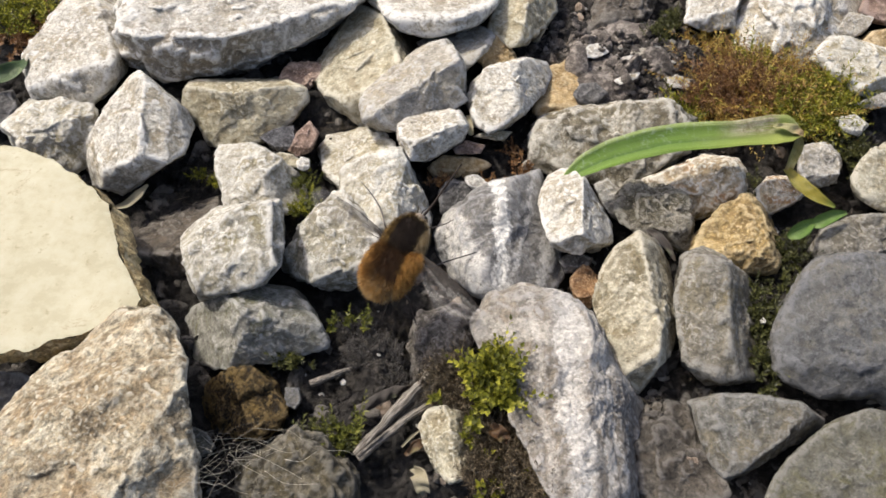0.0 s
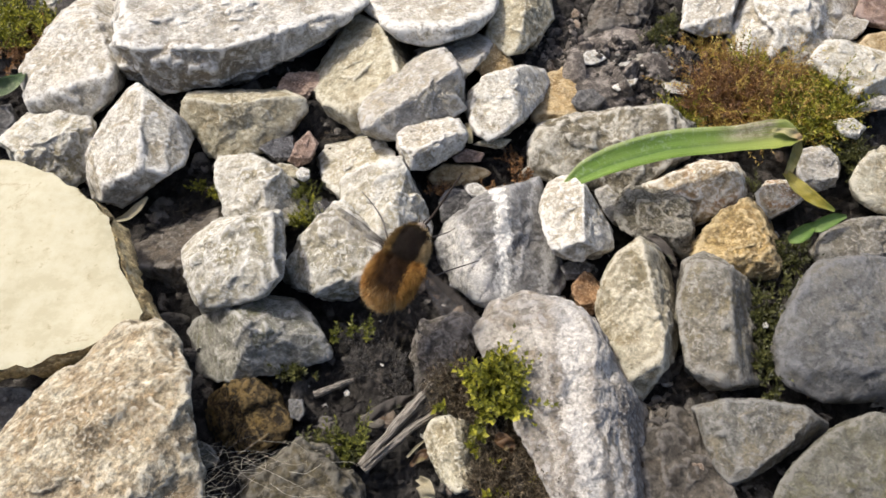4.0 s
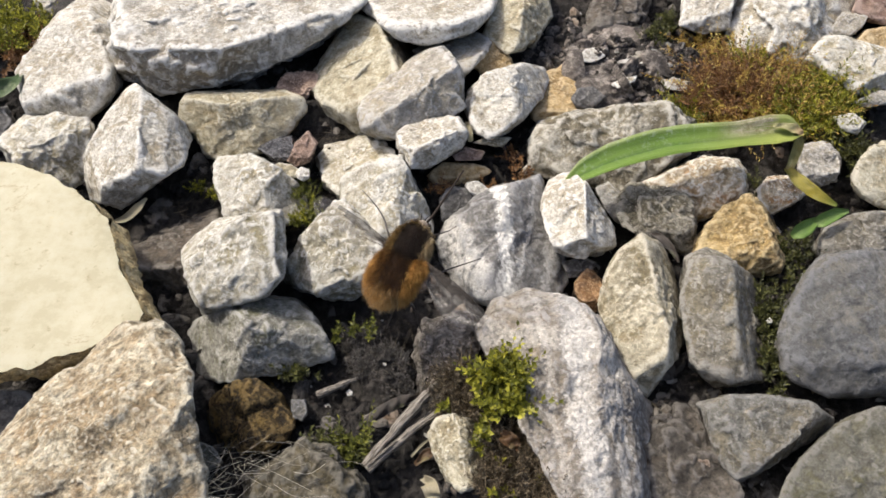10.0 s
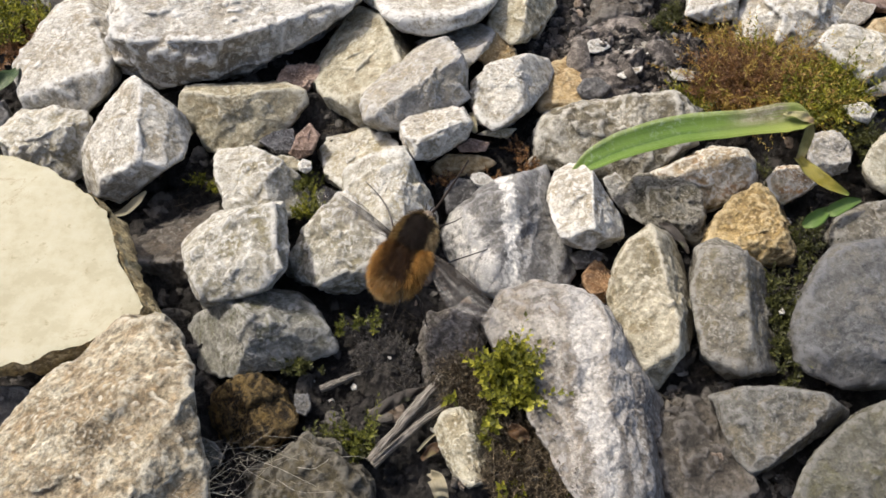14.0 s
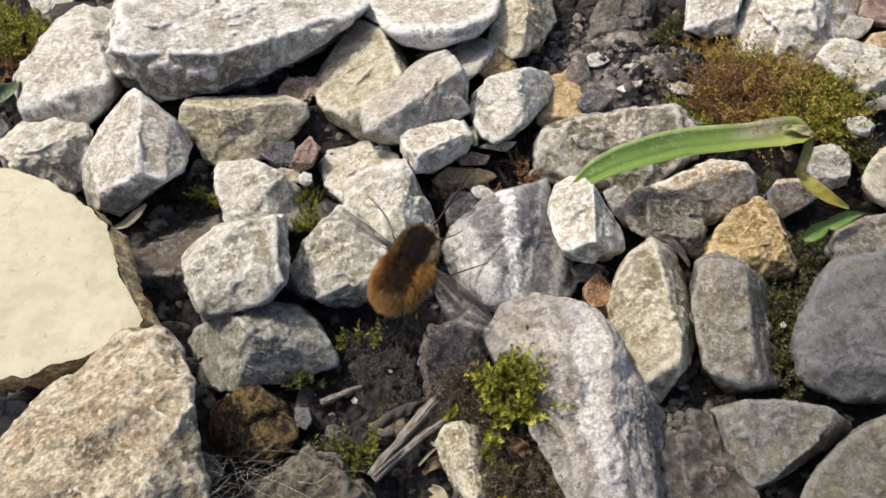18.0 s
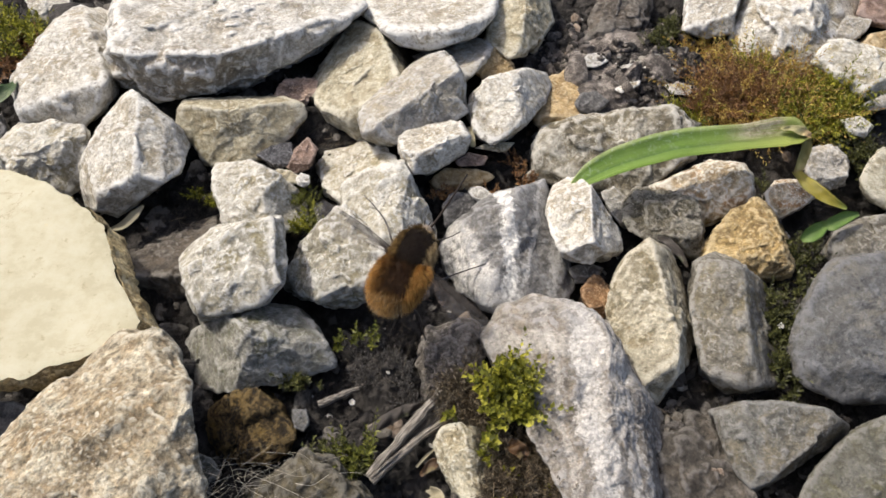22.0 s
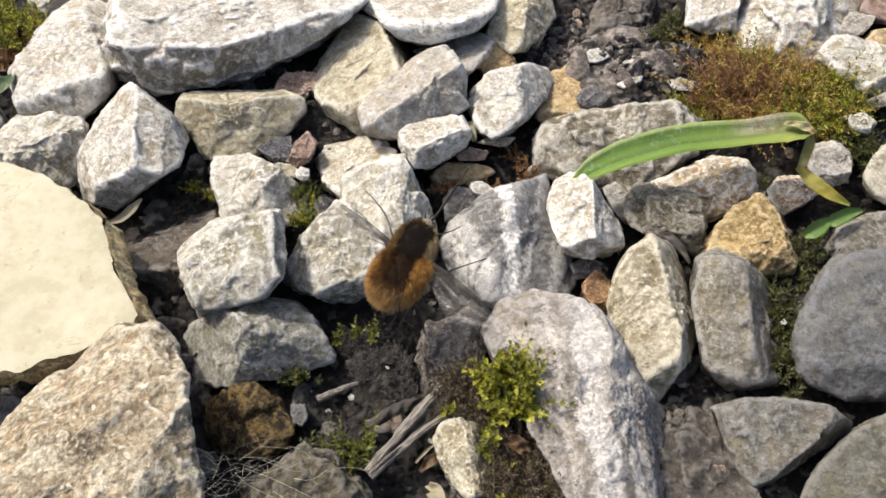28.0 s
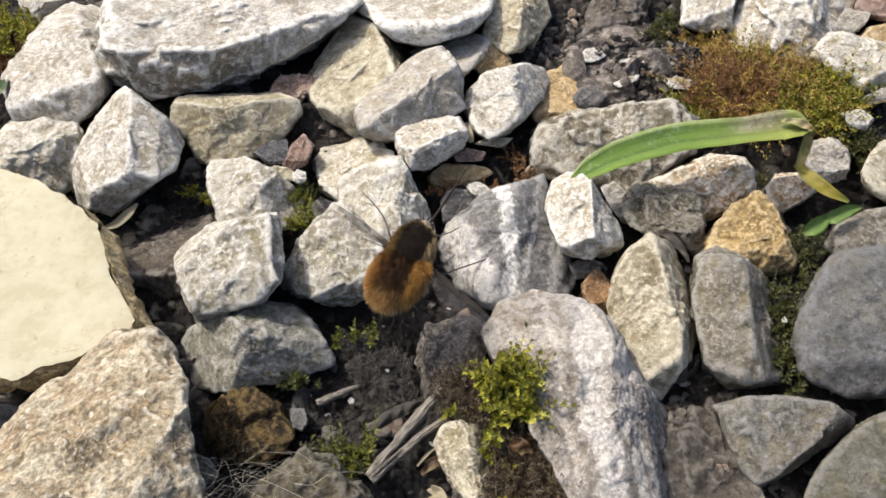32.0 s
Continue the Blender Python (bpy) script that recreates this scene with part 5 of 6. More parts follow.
stone("stone", CREAM, "small pale stone in the moss", (55.72, 23.36, -0.78), 42, 0.03, 5, 76, [(-90, 72, 1.0), (-90, 22, 1.7), (106, 41, 1.3), (33, 51, 1.2), (-42, -9, 1.6), (-114, -52, 1.2), (-178, -37, 1.5), (0, -90, 7.2)], "limestone gravel", "stone", 5)
stone("stone", TAN, "small flat buff limestone pebble", (7.18, 21.52, -2.60), 42, 0.03, 5, 77, [(-90, 72, 0.8), (121, 40, 0.9), (84, 46, 0.7), (-37, -28, 1.4), (-101, -46, 0.6), (0, -90, 5.4)], "limestone gravel", "stone", 5)
stone("stone", DARK, "dark stone chip in the gap", (17.02, 1.29, -3.87), 42, 0.03, 5, 78, [(-90, 72, 1.0), (-90, 22, 1.4), (121, 29, 1.2), (53, 37, 1.4), (-31, -10, 1.6), (-80, -35, 1.2), (-167, -20, 1.7), (0, -90, 4.1)], "limestone gravel", "stone", 5)
stone("soil_mound", DRYSOIL, "low mound of dry crumbly brown soil", (26, 38, -9.0), 4, 0.10, 0, 80, [(0, 90, 5.6), (0, 15, 11), (45, 15, 13), (90, 15, 14), (135, 15, 12), (180, 15, 10), (-135, 15, 10), (-90, 15, 10), (-45, 15, 11), (0, -90, 4)], "", "soil", 6)
stone("clay_lump", CLAY, "smooth grey-brown lump of dried clay in the soil", (0.6, -9.8, -6.2), 7, 0.12, 0, 79, [(170, 78, 3.0), (-165, 45, 3.0), (178, 5, 3.0), (5, 12, 4.0), (90, 20, 4.8), (-90, 25, 4.6), (-40, 50, 3.6), (0, -90, 3.0)], "", "clay", 6)



# ---- pale flagstone ----
def make_flagstone():
    """A thin slab with a smooth top and a broken edge."""
    slab = new("flagstone", None)
    slab.location = Vector((-45.6, -3.9, 2.0)) * MM
    tagged(slab, "flat pale cream flagstone with a broken edge", "flagstone", "")
    corners = [(-61.1, 13.5, 3.0), (-52.2, 11.8, 3.0), (-47.0, 9.6, 3.0), (-43.3, 7.3, 3.0), (-38.7, 3.0, 3.0), (-37.5, 0.0, 3.0), (-35.7, -4.0, 3.0), (-34.2, -6.3, 3.0), (-31.6, -10.2, 3.0), (-32.2, -13.0, 3.0), (-35.2, -13.9, 3.0), (-39.3, -15.8, 3.0), (-44.4, -17.5, 3.0), (-49.2, -18.5, 3.0)]
    o = np.array(slab.location) / MM
    base = np.array(corners) - o
    ring = []
    k = len(base)
    for i in range(k):
        a, b = base[i], base[(i + 1) % k]
        steps = max(2, int(np.linalg.norm(b - a) / 0.45))
        for s in range(steps):
            ring.append(a + (b - a) * s / steps)
    ring = np.array(ring)
    mid = ring.mean(0)
    jag = 0.35 * fbm(ring / 2.1 + 4.0, 4, 0.6)
    away = ring - mid
    away /= np.linalg.norm(away, axis=1)[:, None]
    ring = ring + away * jag[:, None]
    n = len(ring)
    rows = []
    for f in (0.02, 0.25, 0.5, 0.7, 0.85, 0.94, 1.0):
        q = mid + (ring - mid) * f
        q[:, 2] += 0.05 * fbm(q / 5.0, 3) - (0.12 if f == 1.0 else 0)
        rows.append(q)
    verts, faces = np.vstack(rows), []
    for r in range(len(rows) - 1):
        for i in range(n):
            j = (i + 1) % n
            faces.append((r * n + i, r * n + j, (r + 1) * n + j, (r + 1) * n + i))
    faces.append(tuple(range(n))[::-1])
    part("top_face", mesh_from("top_face", verts * MM, faces, FLAG), slab, "smooth pale cream face")
    rows = []
    for f, drop in ((1.0, 0.14), (1.006, 0.35), (1.004, 0.7), (0.995, 1.05), (1.008, 1.4), (0.998, 1.8), (0.99, 2.3), (0.97, 2.8), (0.93, 3.2), (0.86, 3.5)):
        q = mid + (ring - mid) * f
        q = q + away * (0.30 * fbm(np.column_stack([ring[:, 0], ring[:, 1], ring[:, 2] + drop]) / 1.1, 4, 0.6))[:, None]
        q[:, 2] = ring[:, 2] - drop
        q[:, 0] += drop * 0.7 * np.clip(away[:, 0] * 1.6 - 0.2, 0, 1)
        rows.append(q)
    verts, faces = np.vstack(rows), []
    for r in range(len(rows) - 1):
        for i in range(n):
            j = (i + 1) % n
            faces.append((r * n + i, (r + 1) * n + i, (r + 1) * n + j, r * n + j))
    faces.append(tuple(range((len(rows) - 1) * n, len(rows) * n)))
    part("broken_edge", mesh_from("broken_edge", verts * MM, faces, FLAGEDGE), slab, "rough brown broken edge")


make_flagstone()


# ---- moss ----
def moss(label, mat, spots, shoots, length, leaf, lean, seed, squash=1.0, leaves=14, wide=0.24):
    """A clump of leafy shoots round some spots (x, y, z, rx, ry in mm)."""
    rng = np.random.default_rng(seed)
    verts, faces = [], []
    area = np.array([s[3] * s[4] for s in spots], float)
    for k in range(shoots):
        s = spots[rng.choice(len(spots), p=area / area.sum())]
        a, q = rng.uniform(0, 2 * math.pi), math.sqrt(rng.uniform())
        root = np.array([s[0] + s[3] * q * math.cos(a), s[1] + s[4] * q * math.sin(a), s[2] - 0.6 - 0.5 * q * q])
        way = np.array([lean * rng.normal() + 0.35 * q * math.cos(a), lean * rng.normal() + 0.35 * q * math.sin(a), squash])
        way /= np.linalg.norm(way)
        ln = length * rng.uniform(0.55, 1.25)
        bend = rng.normal(size=3) * 0.35 * ln
        turn = rng.uniform(0, 6.28)
        side = np.cross(way, (0.3, 0.5, 0.2))
        side /= np.linalg.norm(side)
        other = np.cross(way, side)
        for j in range(leaves):
            t = (j + 0.6) / leaves
            base = root + way * ln * t + bend * t * t
            b = turn + j * 2.4
            out = math.cos(b) * side + math.sin(b) * other
            d = out * (0.9 - 0.45 * t) + way * (0.45 + 0.6 * t)
            d /= np.linalg.norm(d)
            w = np.cross(d, way)
            w /= np.linalg.norm(w) + 1e-9
            ll = leaf * rng.uniform(0.6, 1.2) * (1.0 - 0.35 * t)
            lift = np.cross(w, d)
            i = len(verts)
            verts += [base, base + d * ll * 0.45 + w * ll * wide + lift * ll * 0.08, base + d * ll - lift * ll * 0.12, base + d * ll * 0.45 - w * ll * wide + lift * ll * 0.08]
            faces += [(i, i + 1, i + 2), (i, i + 2, i + 3)]
        i = len(verts)
        verts += [root - side * 0.06, root + side * 0.06, root + way * ln + bend]
        faces.append((i, i + 1, i + 2))
    mid = np.array([s[:3] for s in spots], float).mean(0)
    ob = new("moss_clump", mesh_from("moss_clump", (np.array(verts) - mid) * MM, faces, mat, False))
    ob.location = Vector(mid) * MM
    return tagged(ob, label, "moss", "moss between the stones", "stuff")


def spot(c, rx, ry):
    return (*c, rx, ry)


moss("bright yellow-green moss tuft against the white cobble", MOSS_GREEN, [spot((5.1, -17.3, 2.6), 1.6, 1.4), spot((6.9, -17.6, 3.1), 1.6, 1.7), spot((8.0, -20.0, 2.8), 1.1, 1.6), spot((4.4, -22.0, 1.2), 0.8, 0.6), spot((5.7, -19.7, 2.4), 1.5, 1.5)], 110, 2.8, 1.0, 0.3, 1, 1.0, 13, 0.36)
moss("dry brownish moss round the green tuft", MOSS_EARTH, [spot((1.8, -17.4, -0.5), 2.6, 3.2), spot((3.2, -20.3, -0.5), 2.6, 1.8), spot((6.5, -23.1, -0.5), 2.6, 2.4), spot((7.7, -26.6, -0.5), 3.6, 3.6), spot((10.7, -29.6, 0.0), 2.5, 2.5)], 560, 1.7, 0.75, 0.9, 2, 1.0, 13, 0.11)
moss("peaty brown moss creeping onto the white cobble", MOSS_PEAT, [spot((9.9, -21.9, 0.2), 1.6, 2.2), spot((11.0, -25.4, 0.6), 2.2, 2.4), spot((12.2, -28.4, 1.2), 2.4, 2.4), spot((7.8, -25.1, 0.0), 2.6, 2.8), spot((6.0, -28.0, 0.0), 2.2, 2.4), spot((4.4, -19.0, 0.0), 2.0, 2.0), spot((1.8, -16.0, -0.6), 1.6, 2.0)], 430, 2.3, 0.8, 0.6, 41, 1.0, 15, 0.11)
moss("green moss sprigs in brown moss", MOSS_GREEN, [spot((6.6, -26.4, 0.4), 0.8, 0.8), spot((6.4, -29.0, 0.4), 1.5, 1.0), spot((10.8, -28.1, 0.4), 1.5, 0.9), spot((12.7, -30.2, 0.7), 1.6, 1.2), spot((4.2, -24.0, 0.2), 0.6, 0.6), spot((0.9, -20.0, 0.7), 0.8, 0.8)], 26, 1.5, 1.1, 0.4, 3, 1.0, 8)
moss("small green moss sprigs beside the twig", MOSS_MID, [spot((-8.7, -21.6, -3.0), 1.6, 2.0), spot((-7.7, -23.1, -3.0), 1.5, 1.5), spot((-9.7, -23.1, -3.0), 1.6, 1.5)], 34, 2.2, 0.9, 0.3, 4)
moss("dull green moss beside the twig", MOSS_DULL, [spot((-11.5, -22.2, -3.0), 2.2, 1.8), spot((-10.0, -23.8, -3.0), 2.5, 1.6), spot((-15.7, -13.7, -3.5), 1.8, 1.0)], 70, 1.6, 0.8, 0.5, 5)
moss("tiny green moss leaves below the fly", MOSS_MID, [spot((-11.4, -8.1, -3.0), 0.9, 1.2), spot((-9.2, -8.5, -3.0), 1.8, 1.0), spot((-11.6, -10.4, -3.0), 0.6, 0.8), spot((-16.5, -14.0, -3.0), 0.8, 0.6), spot((-8.0, -7.4, -3.0), 1.0, 0.7)], 13, 1.5, 0.8, 0.5, 6)
moss("dead grey moss crust in the soil hollow", MOSS_GREY, [spot((-6.6, -11.6, -3.6), 2.8, 2.2), spot((-5.0, -13.6, -3.8), 2.0, 1.8), spot((-8.6, -12.0, -3.8), 1.6, 2.0), spot((-4.0, -15.6, -4.2), 1.4, 1.2), spot((-8.8, -8.6, -3.6), 2.4, 0.8)], 520, 0.9, 0.42, 0.5, 51, 1.0, 12, 0.16)
moss("frayed brown moss round the twig", MOSS_PEAT, [spot((-0.2, -16.2, -1.6), 1.6, 1.2), spot((1.2, -18.6, -1.2), 1.4, 1.6), spot((2.2, -14.6, -1.6), 1.4, 1.2)], 170, 1.5, 0.5, 0.7, 52, 1.0, 12, 0.14)
moss("olive moss on the flank of the pebble", MOSS_MID, [spot((-17.2, 11.7, -2.0), 1.4, 2.2), spot((-16.0, 7.9, -1.5), 1.4, 1.2), spot((-18.9, 14.6, -2.0), 1.8, 0.9), spot((-17.2, 6.1, -1.0), 1.2, 1.0)], 80, 1.2, 0.6, 0.6, 7)
moss("yellow-green moss beside the pebble", MOSS_GREEN, [spot((-17.1, 6.3, -0.4), 1.1, 0.9), spot((-16.5, 8.7, -1.0), 0.6, 0.7)], 22, 1.3, 0.6, 0.5, 8)
moss("tiny moss sprig in the shaded hollow", MOSS_GREEN, [spot((-31.8, 14.5, -4.0), 0.9, 0.7), spot((-30.1, 13.0, -4.0), 0.6, 0.5)], 12, 1.5, 0.8, 0.4, 9)
moss("golden-brown feathery moss mat", MOSS_BROWN, [spot((38.7, 33.6, -2.0), 3.6, 6.0), spot((43.5, 34.3, -1.5), 5.0, 6.0), spot((49.0, 33.9, -1.2), 5.0, 5.5), spot((52.0, 30.2, -1.2), 3.6, 5.5), spot((40.6, 27.6, -2.0), 6.0, 3.0), spot((48.1, 27.1, -1.5), 5.0, 3.2), spot((39.4, 41.3, -2.0), 2.2, 4.0), spot((46.4, 36.8, -1.0), 5.0, 2.0)], 620, 5.0, 0.95, 1.3, 10, 0.4, 24, 0.13)
moss("rusty brown dry moss inside the mat", MOSS_RUST, [spot((41.5, 32.7, -0.5), 4.5, 4.0), spot((46.0, 32.2, -0.1), 4.5, 4.0), spot((38.4, 28.9, -0.9), 3.5, 2.6)], 300, 3.6, 0.85, 1.3, 40, 0.5, 20, 0.12)
moss("yellow-green moss at the edge of the mat", MOSS_GREEN, [spot((53.3, 31.3, -0.6), 2.4, 1.2), spot((56.5, 30.9, 0.0), 2.6, 0.8), spot((49.1, 28.6, -0.8), 1.5, 1.6), spot((47.4, 25.1, -0.8), 1.3, 1.4), spot((51.1, 24.6, -0.8), 2.5, 1.4), spot((55.9, 27.6, -1.0), 2.0, 1.2), spot((34.0, 26.6, -1.6), 2.0, 0.8), spot((46.2, 36.3, -0.6), 2.5, 0.8)], 250, 3.6, 1.1, 1.1, 11, 0.5, 18, 0.17)
moss("olive moss trailing below the mat", MOSS_DULL, [spot((52.2, 24.2, -2.0), 3.5, 1.8), spot((55.2, 21.4, -2.0), 2.5, 2.5), spot((56.3, 17.7, -2.0), 1.6, 3.5), spot((41.1, 13.6, -3.0), 1.6, 2.5)], 150, 1.8, 0.8, 0.8, 12, 0.6)
moss("dark green moss between two cobbles", MOSS_DULL, [spot((38.5, -4.6, -2.5), 1.8, 3.5), spot((37.7, -9.2, -2.5), 1.4, 4.0), spot((36.9, -13.5, -2.5), 1.0, 3.0), spot((41.9, -2.5, -2.0), 1.5, 1.5), spot((44.0, 4.2, -3.0), 2.0, 2.5)], 170, 1.7, 0.8, 0.5, 13)
moss("olive moss on the buried stone", MOSS_DULL, [spot((34.2, 45.5, -2.0), 2.0, 2.4), spot((35.7, 47.6, -1.5), 1.5, 2.0), spot((32.3, 44.0, -2.5), 1.8, 1.5)], 70, 1.6, 0.8, 0.6, 14)
moss("brown moss beside the mottled stone", MOSS_RUST, [spot((11.0, 16.1, -2.5), 1.0, 2.6), spot((9.9, 19.2, -3.0), 1.2, 1.5), spot((0.1, 13.3, -2.5), 1.4, 1.2), spot((7.0, 13.6, -3.0), 2.0, 1.0)], 70, 1.3, 0.6, 0.6, 15)
moss("yellow moss clump at the corner of the bed", MOSS_GREEN, [spot((-64.6, 44.1, -1.0), 4.5, 5.0), spot((-68.9, 45.5, -1.0), 4.0, 6.0), spot((-62.5, 46.2, -1.5), 2.5, 3.0)], 170, 2.4, 1.0, 0.5, 16)
moss("brown moss at the corner of the bed", MOSS_RUST, [spot((-62.0, 41.4, -2.0), 4.0, 4.5), spot((-64.8, 39.4, -2.0), 4.0, 4.0), spot((-59.9, 44.1, -2.0), 2.0, 4.0)], 150, 1.8, 0.8, 0.7, 17)


# ---- leaves, stalks and twigs ----
def leaf_thing(name, label, cat, pts, widths, mat, **more):
    o = np.array(pts[len(pts) // 2], float)
    ob = new(name, blade_mesh(name, [np.array(q, float) - o for q in pts], widths, mat, **more))
    ob.location = Vector(o) * MM
    return tagged(ob, label, cat)


def green_leaf():
    """The thick green leaf: blade and torn dry tip."""
    pts = [np.array(q, float) for q in ((15.7, 9.5, 2.2), (18.3, 10.9, 3.2), (22.5, 12.5, 4.0), (28.8, 14.1, 4.6), (35.1, 14.6, 5.0), (40.0, 15.2, 5.2), (42.9, 15.7, 5.2), (45.0, 15.7, 4.8))]
    o = pts[3].copy()
    leaf = new("grass_leaf", None)
    leaf.location = Vector(o) * MM
    tagged(leaf, "thick green leaf blade with a dry tip on the stones", "leaf")
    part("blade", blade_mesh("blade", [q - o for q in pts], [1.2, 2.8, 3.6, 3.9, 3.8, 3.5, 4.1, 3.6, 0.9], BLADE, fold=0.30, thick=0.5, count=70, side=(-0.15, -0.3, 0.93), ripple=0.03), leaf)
    tip = [np.array(q, float) - o for q in ((41.3, 16.0, 5.6), (42.7, 16.0, 5.6), (44.0, 15.8, 5.3), (45.2, 15.5, 4.8))]
    part("dry_tip", blade_mesh("dry_tip", tip, [0.3, 0.9, 1.3, 0.5], TORN, count=20, ripple=0.1, fold=0.25, side=(-0.15, -0.3, 0.93)), leaf, "papery brown dried tip")


green_leaf()
stalk = leaf_thing("withered_stalk", "withered yellow-brown stalk hanging from the leaf tip", "stalk",
           [(45.0, 15.9, 4.6), (45.2, 15.2, 3.0), (44.9, 14.4, 1.5), (44.2, 13.0, 0.8)], [0.8, 1.3, 1.2, 1.0], PAPERY, count=30, ripple=0.08, side=(-0.6, -0.5, 0.6))
leaf_thing("yellowed_leaf", "narrow yellowed leaf beside the green one", "leaf",
           [(44.0, 13.4, 0.8), (44.7, 10.8, 1.2), (46.3, 8.9, 1.0), (48.7, 7.5, 0.4)], [1.0, 1.8, 1.6, 0.4], WITHER, count=30, ripple=0.05)
leaf_thing("small_leaf", "small fresh green leaf", "leaf", [(49.8, 6.5, 0.6), (47.9, 5.8, 0.8), (46.0, 4.9, 0.6), (45.2, 4.7, 0.3)], [0.4, 1.5, 1.7, 0.8], SPROUT, count=24)
leaf_thing("small_leaf", "small round green leaf", "leaf", [(45.5, 5.1, 0.4), (44.1, 4.0, 0.6), (42.9, 3.3, 0.4), (42.1, 3.0, 0.0)], [0.9, 1.8, 1.8, 0.7], SPROUT, count=24)
leaf_thing("dry_leaf", "curled dry leaf strip in the shade", "leaf", [(-37.3, 10.5, -2.0), (-38.1, 8.8, -2.0), (-39.1, 7.2, -2.0), (-40.5, 6.5, -2.0)], [0.3, 1.1, 1.0, 0.4], DRYLEAF, count=24, side=(0.3, -0.4, 0.8))
leaf_thing("grass", "green grass blade in the corner, coloured dark for shade", "leaf", [(-65.4, 28.2, -1.0), (-61.2, 28.8, 0.0), (-59.8, 30.6, 0.0), (-60.0, 33.7, -1.0)], [2.0, 2.6, 2.0, 0.4], SHADEDGRASS, count=24)
leaf_thing("straw", "thin dry straw between the pebbles", "straw", [(4.1, 20.4, -1.5), (3.9, 21.5, -1.0), (3.7, 23.7, -1.0)], [0.7, 0.9, 0.6], DRYLEAF, count=16)
leaf_thing("dry_leaf", "crumpled pale dry leaf scrap on the soil", "leaf", [(-1.5, -26.0, -3.0), (-0.9, -27.1, -2.0), (-0.5, -28.2, -2.0), (-0.1, -28.7, -3.0)], [0.6, 1.6, 1.6, 0.8], DRYLEAF, count=20, ripple=0.25)


def twig(label, lines):
    """A weathered twig of split strands."""
    holder = new("twig", None)
    o = np.array(lines[0][0][0], float)
    holder.location = Vector(o) * MM
    tagged(holder, label, "twig")
    for pts, r0, r1 in lines:
        line = spline([np.array(q, float) - o for q in pts], 40)
        line = line + 0.10 * np.stack([fbm(line / 2.2 + 5 * k, 3) for k in range(3)], 1)
        rad = np.linspace(r0, r1, 40) * (1 + 0.22 * value_noise(line * 1.5 + 3))
        v, f = tube_parts(line * MM, rad * MM, 10)
        me = mesh_from("strand", v, f, WOOD)
        layer = me.uv_layers.new(name="along")
        for lp in me.loops:
            layer.data[lp.index].uv = (lp.vertex_index // 10 / 40, lp.vertex_index % 10 / 10)
        part("strand", me, holder)


leaf_thing("dry_leaf", "curled rust-brown dead leaf in the moss", "leaf", [(6.2, -22.8, 0.9), (6.7, -23.5, 1.2), (7.4, -24.0, 1.1), (7.9, -24.5, 0.6)], [0.4, 1.4, 1.4, 0.4], RUSTLEAF, count=20, ripple=0.2, fold=0.4)
leaf_thing("straw", "thin pale straw lying in the dirt", "straw", [(-2.8, -23.9, -2.6), (-1.8, -22.9, -2.2), (-1.0, -22.2, -2.2)], [0.25, 0.3, 0.2], DRYLEAF, count=12)
twig("split grey weathered twig on the soil", [([(-7.6, -24.7, -3.0), (-5.1, -22.0, -2.3), (-2.9, -19.3, -1.8), (-0.2, -16.2, -1.5)], 0.5, 0.58), ([(-7.2, -25.2, -3.0), (-5.0, -23.3, -2.5), (-2.6, -21.2, -2.0), (0.1, -19.2, -1.9)], 0.42, 0.36), ([(-7.0, -24.6, -3.2), (-4.8, -22.6, -2.7), (-2.6, -20.5, -2.7), (-0.6, -18.6, -2.8)], 0.26, 0.2), ([(-7.3, -25.0, -2.6), (-5.6, -23.6, -2.1), (-4.2, -22.5, -1.9)], 0.20, 0.10)])
leaf_thing("bark_flake", "curled flake of grey-brown bark on the soil", "bark", [(-8.6, -20.6, -3.4), (-6.2, -18.9, -2.8), (-3.9, -17.7, -2.5), (-1.9, -17.0, -2.6)], [0.4, 1.3, 1.2, 0.4], BARK, count=30, ripple=0.15, fold=-0.2)
leaf_thing("bark_flake", "thin dark sliver of bark wedged between two pebbles", "bark", [(25.5, 4.2, -0.9), (26.6, 3.2, -0.6), (27.7, 1.7, -0.9), (28.5, 0.2, -1.6)], [0.3, 1.0, 0.9, 0.3], BARK, count=20, ripple=0.08)
leaf_thing("bark_flake", "dark curled flake of bark at the foot of the pebble", "bark", [(-2.4, -24.6, -3.0), (-1.2, -23.6, -2.6), (0.2, -23.0, -2.8)], [0.4, 1.1, 0.4], RUSTLEAF, count=16, ripple=0.1)
twig("thin grey root lying in shade", [([(-13.2, -16.6, -3.2), (-11.2, -15.8, -3.0), (-9.1, -14.7, -3.0)], 0.5, 0.25)])
twig("thin dark root on the soil", [([(-8.0, -19.2, -3.4), (-5.6, -18.2, -3.0), (-2.0, -17.4, -3.0)], 0.25, 0.18)])


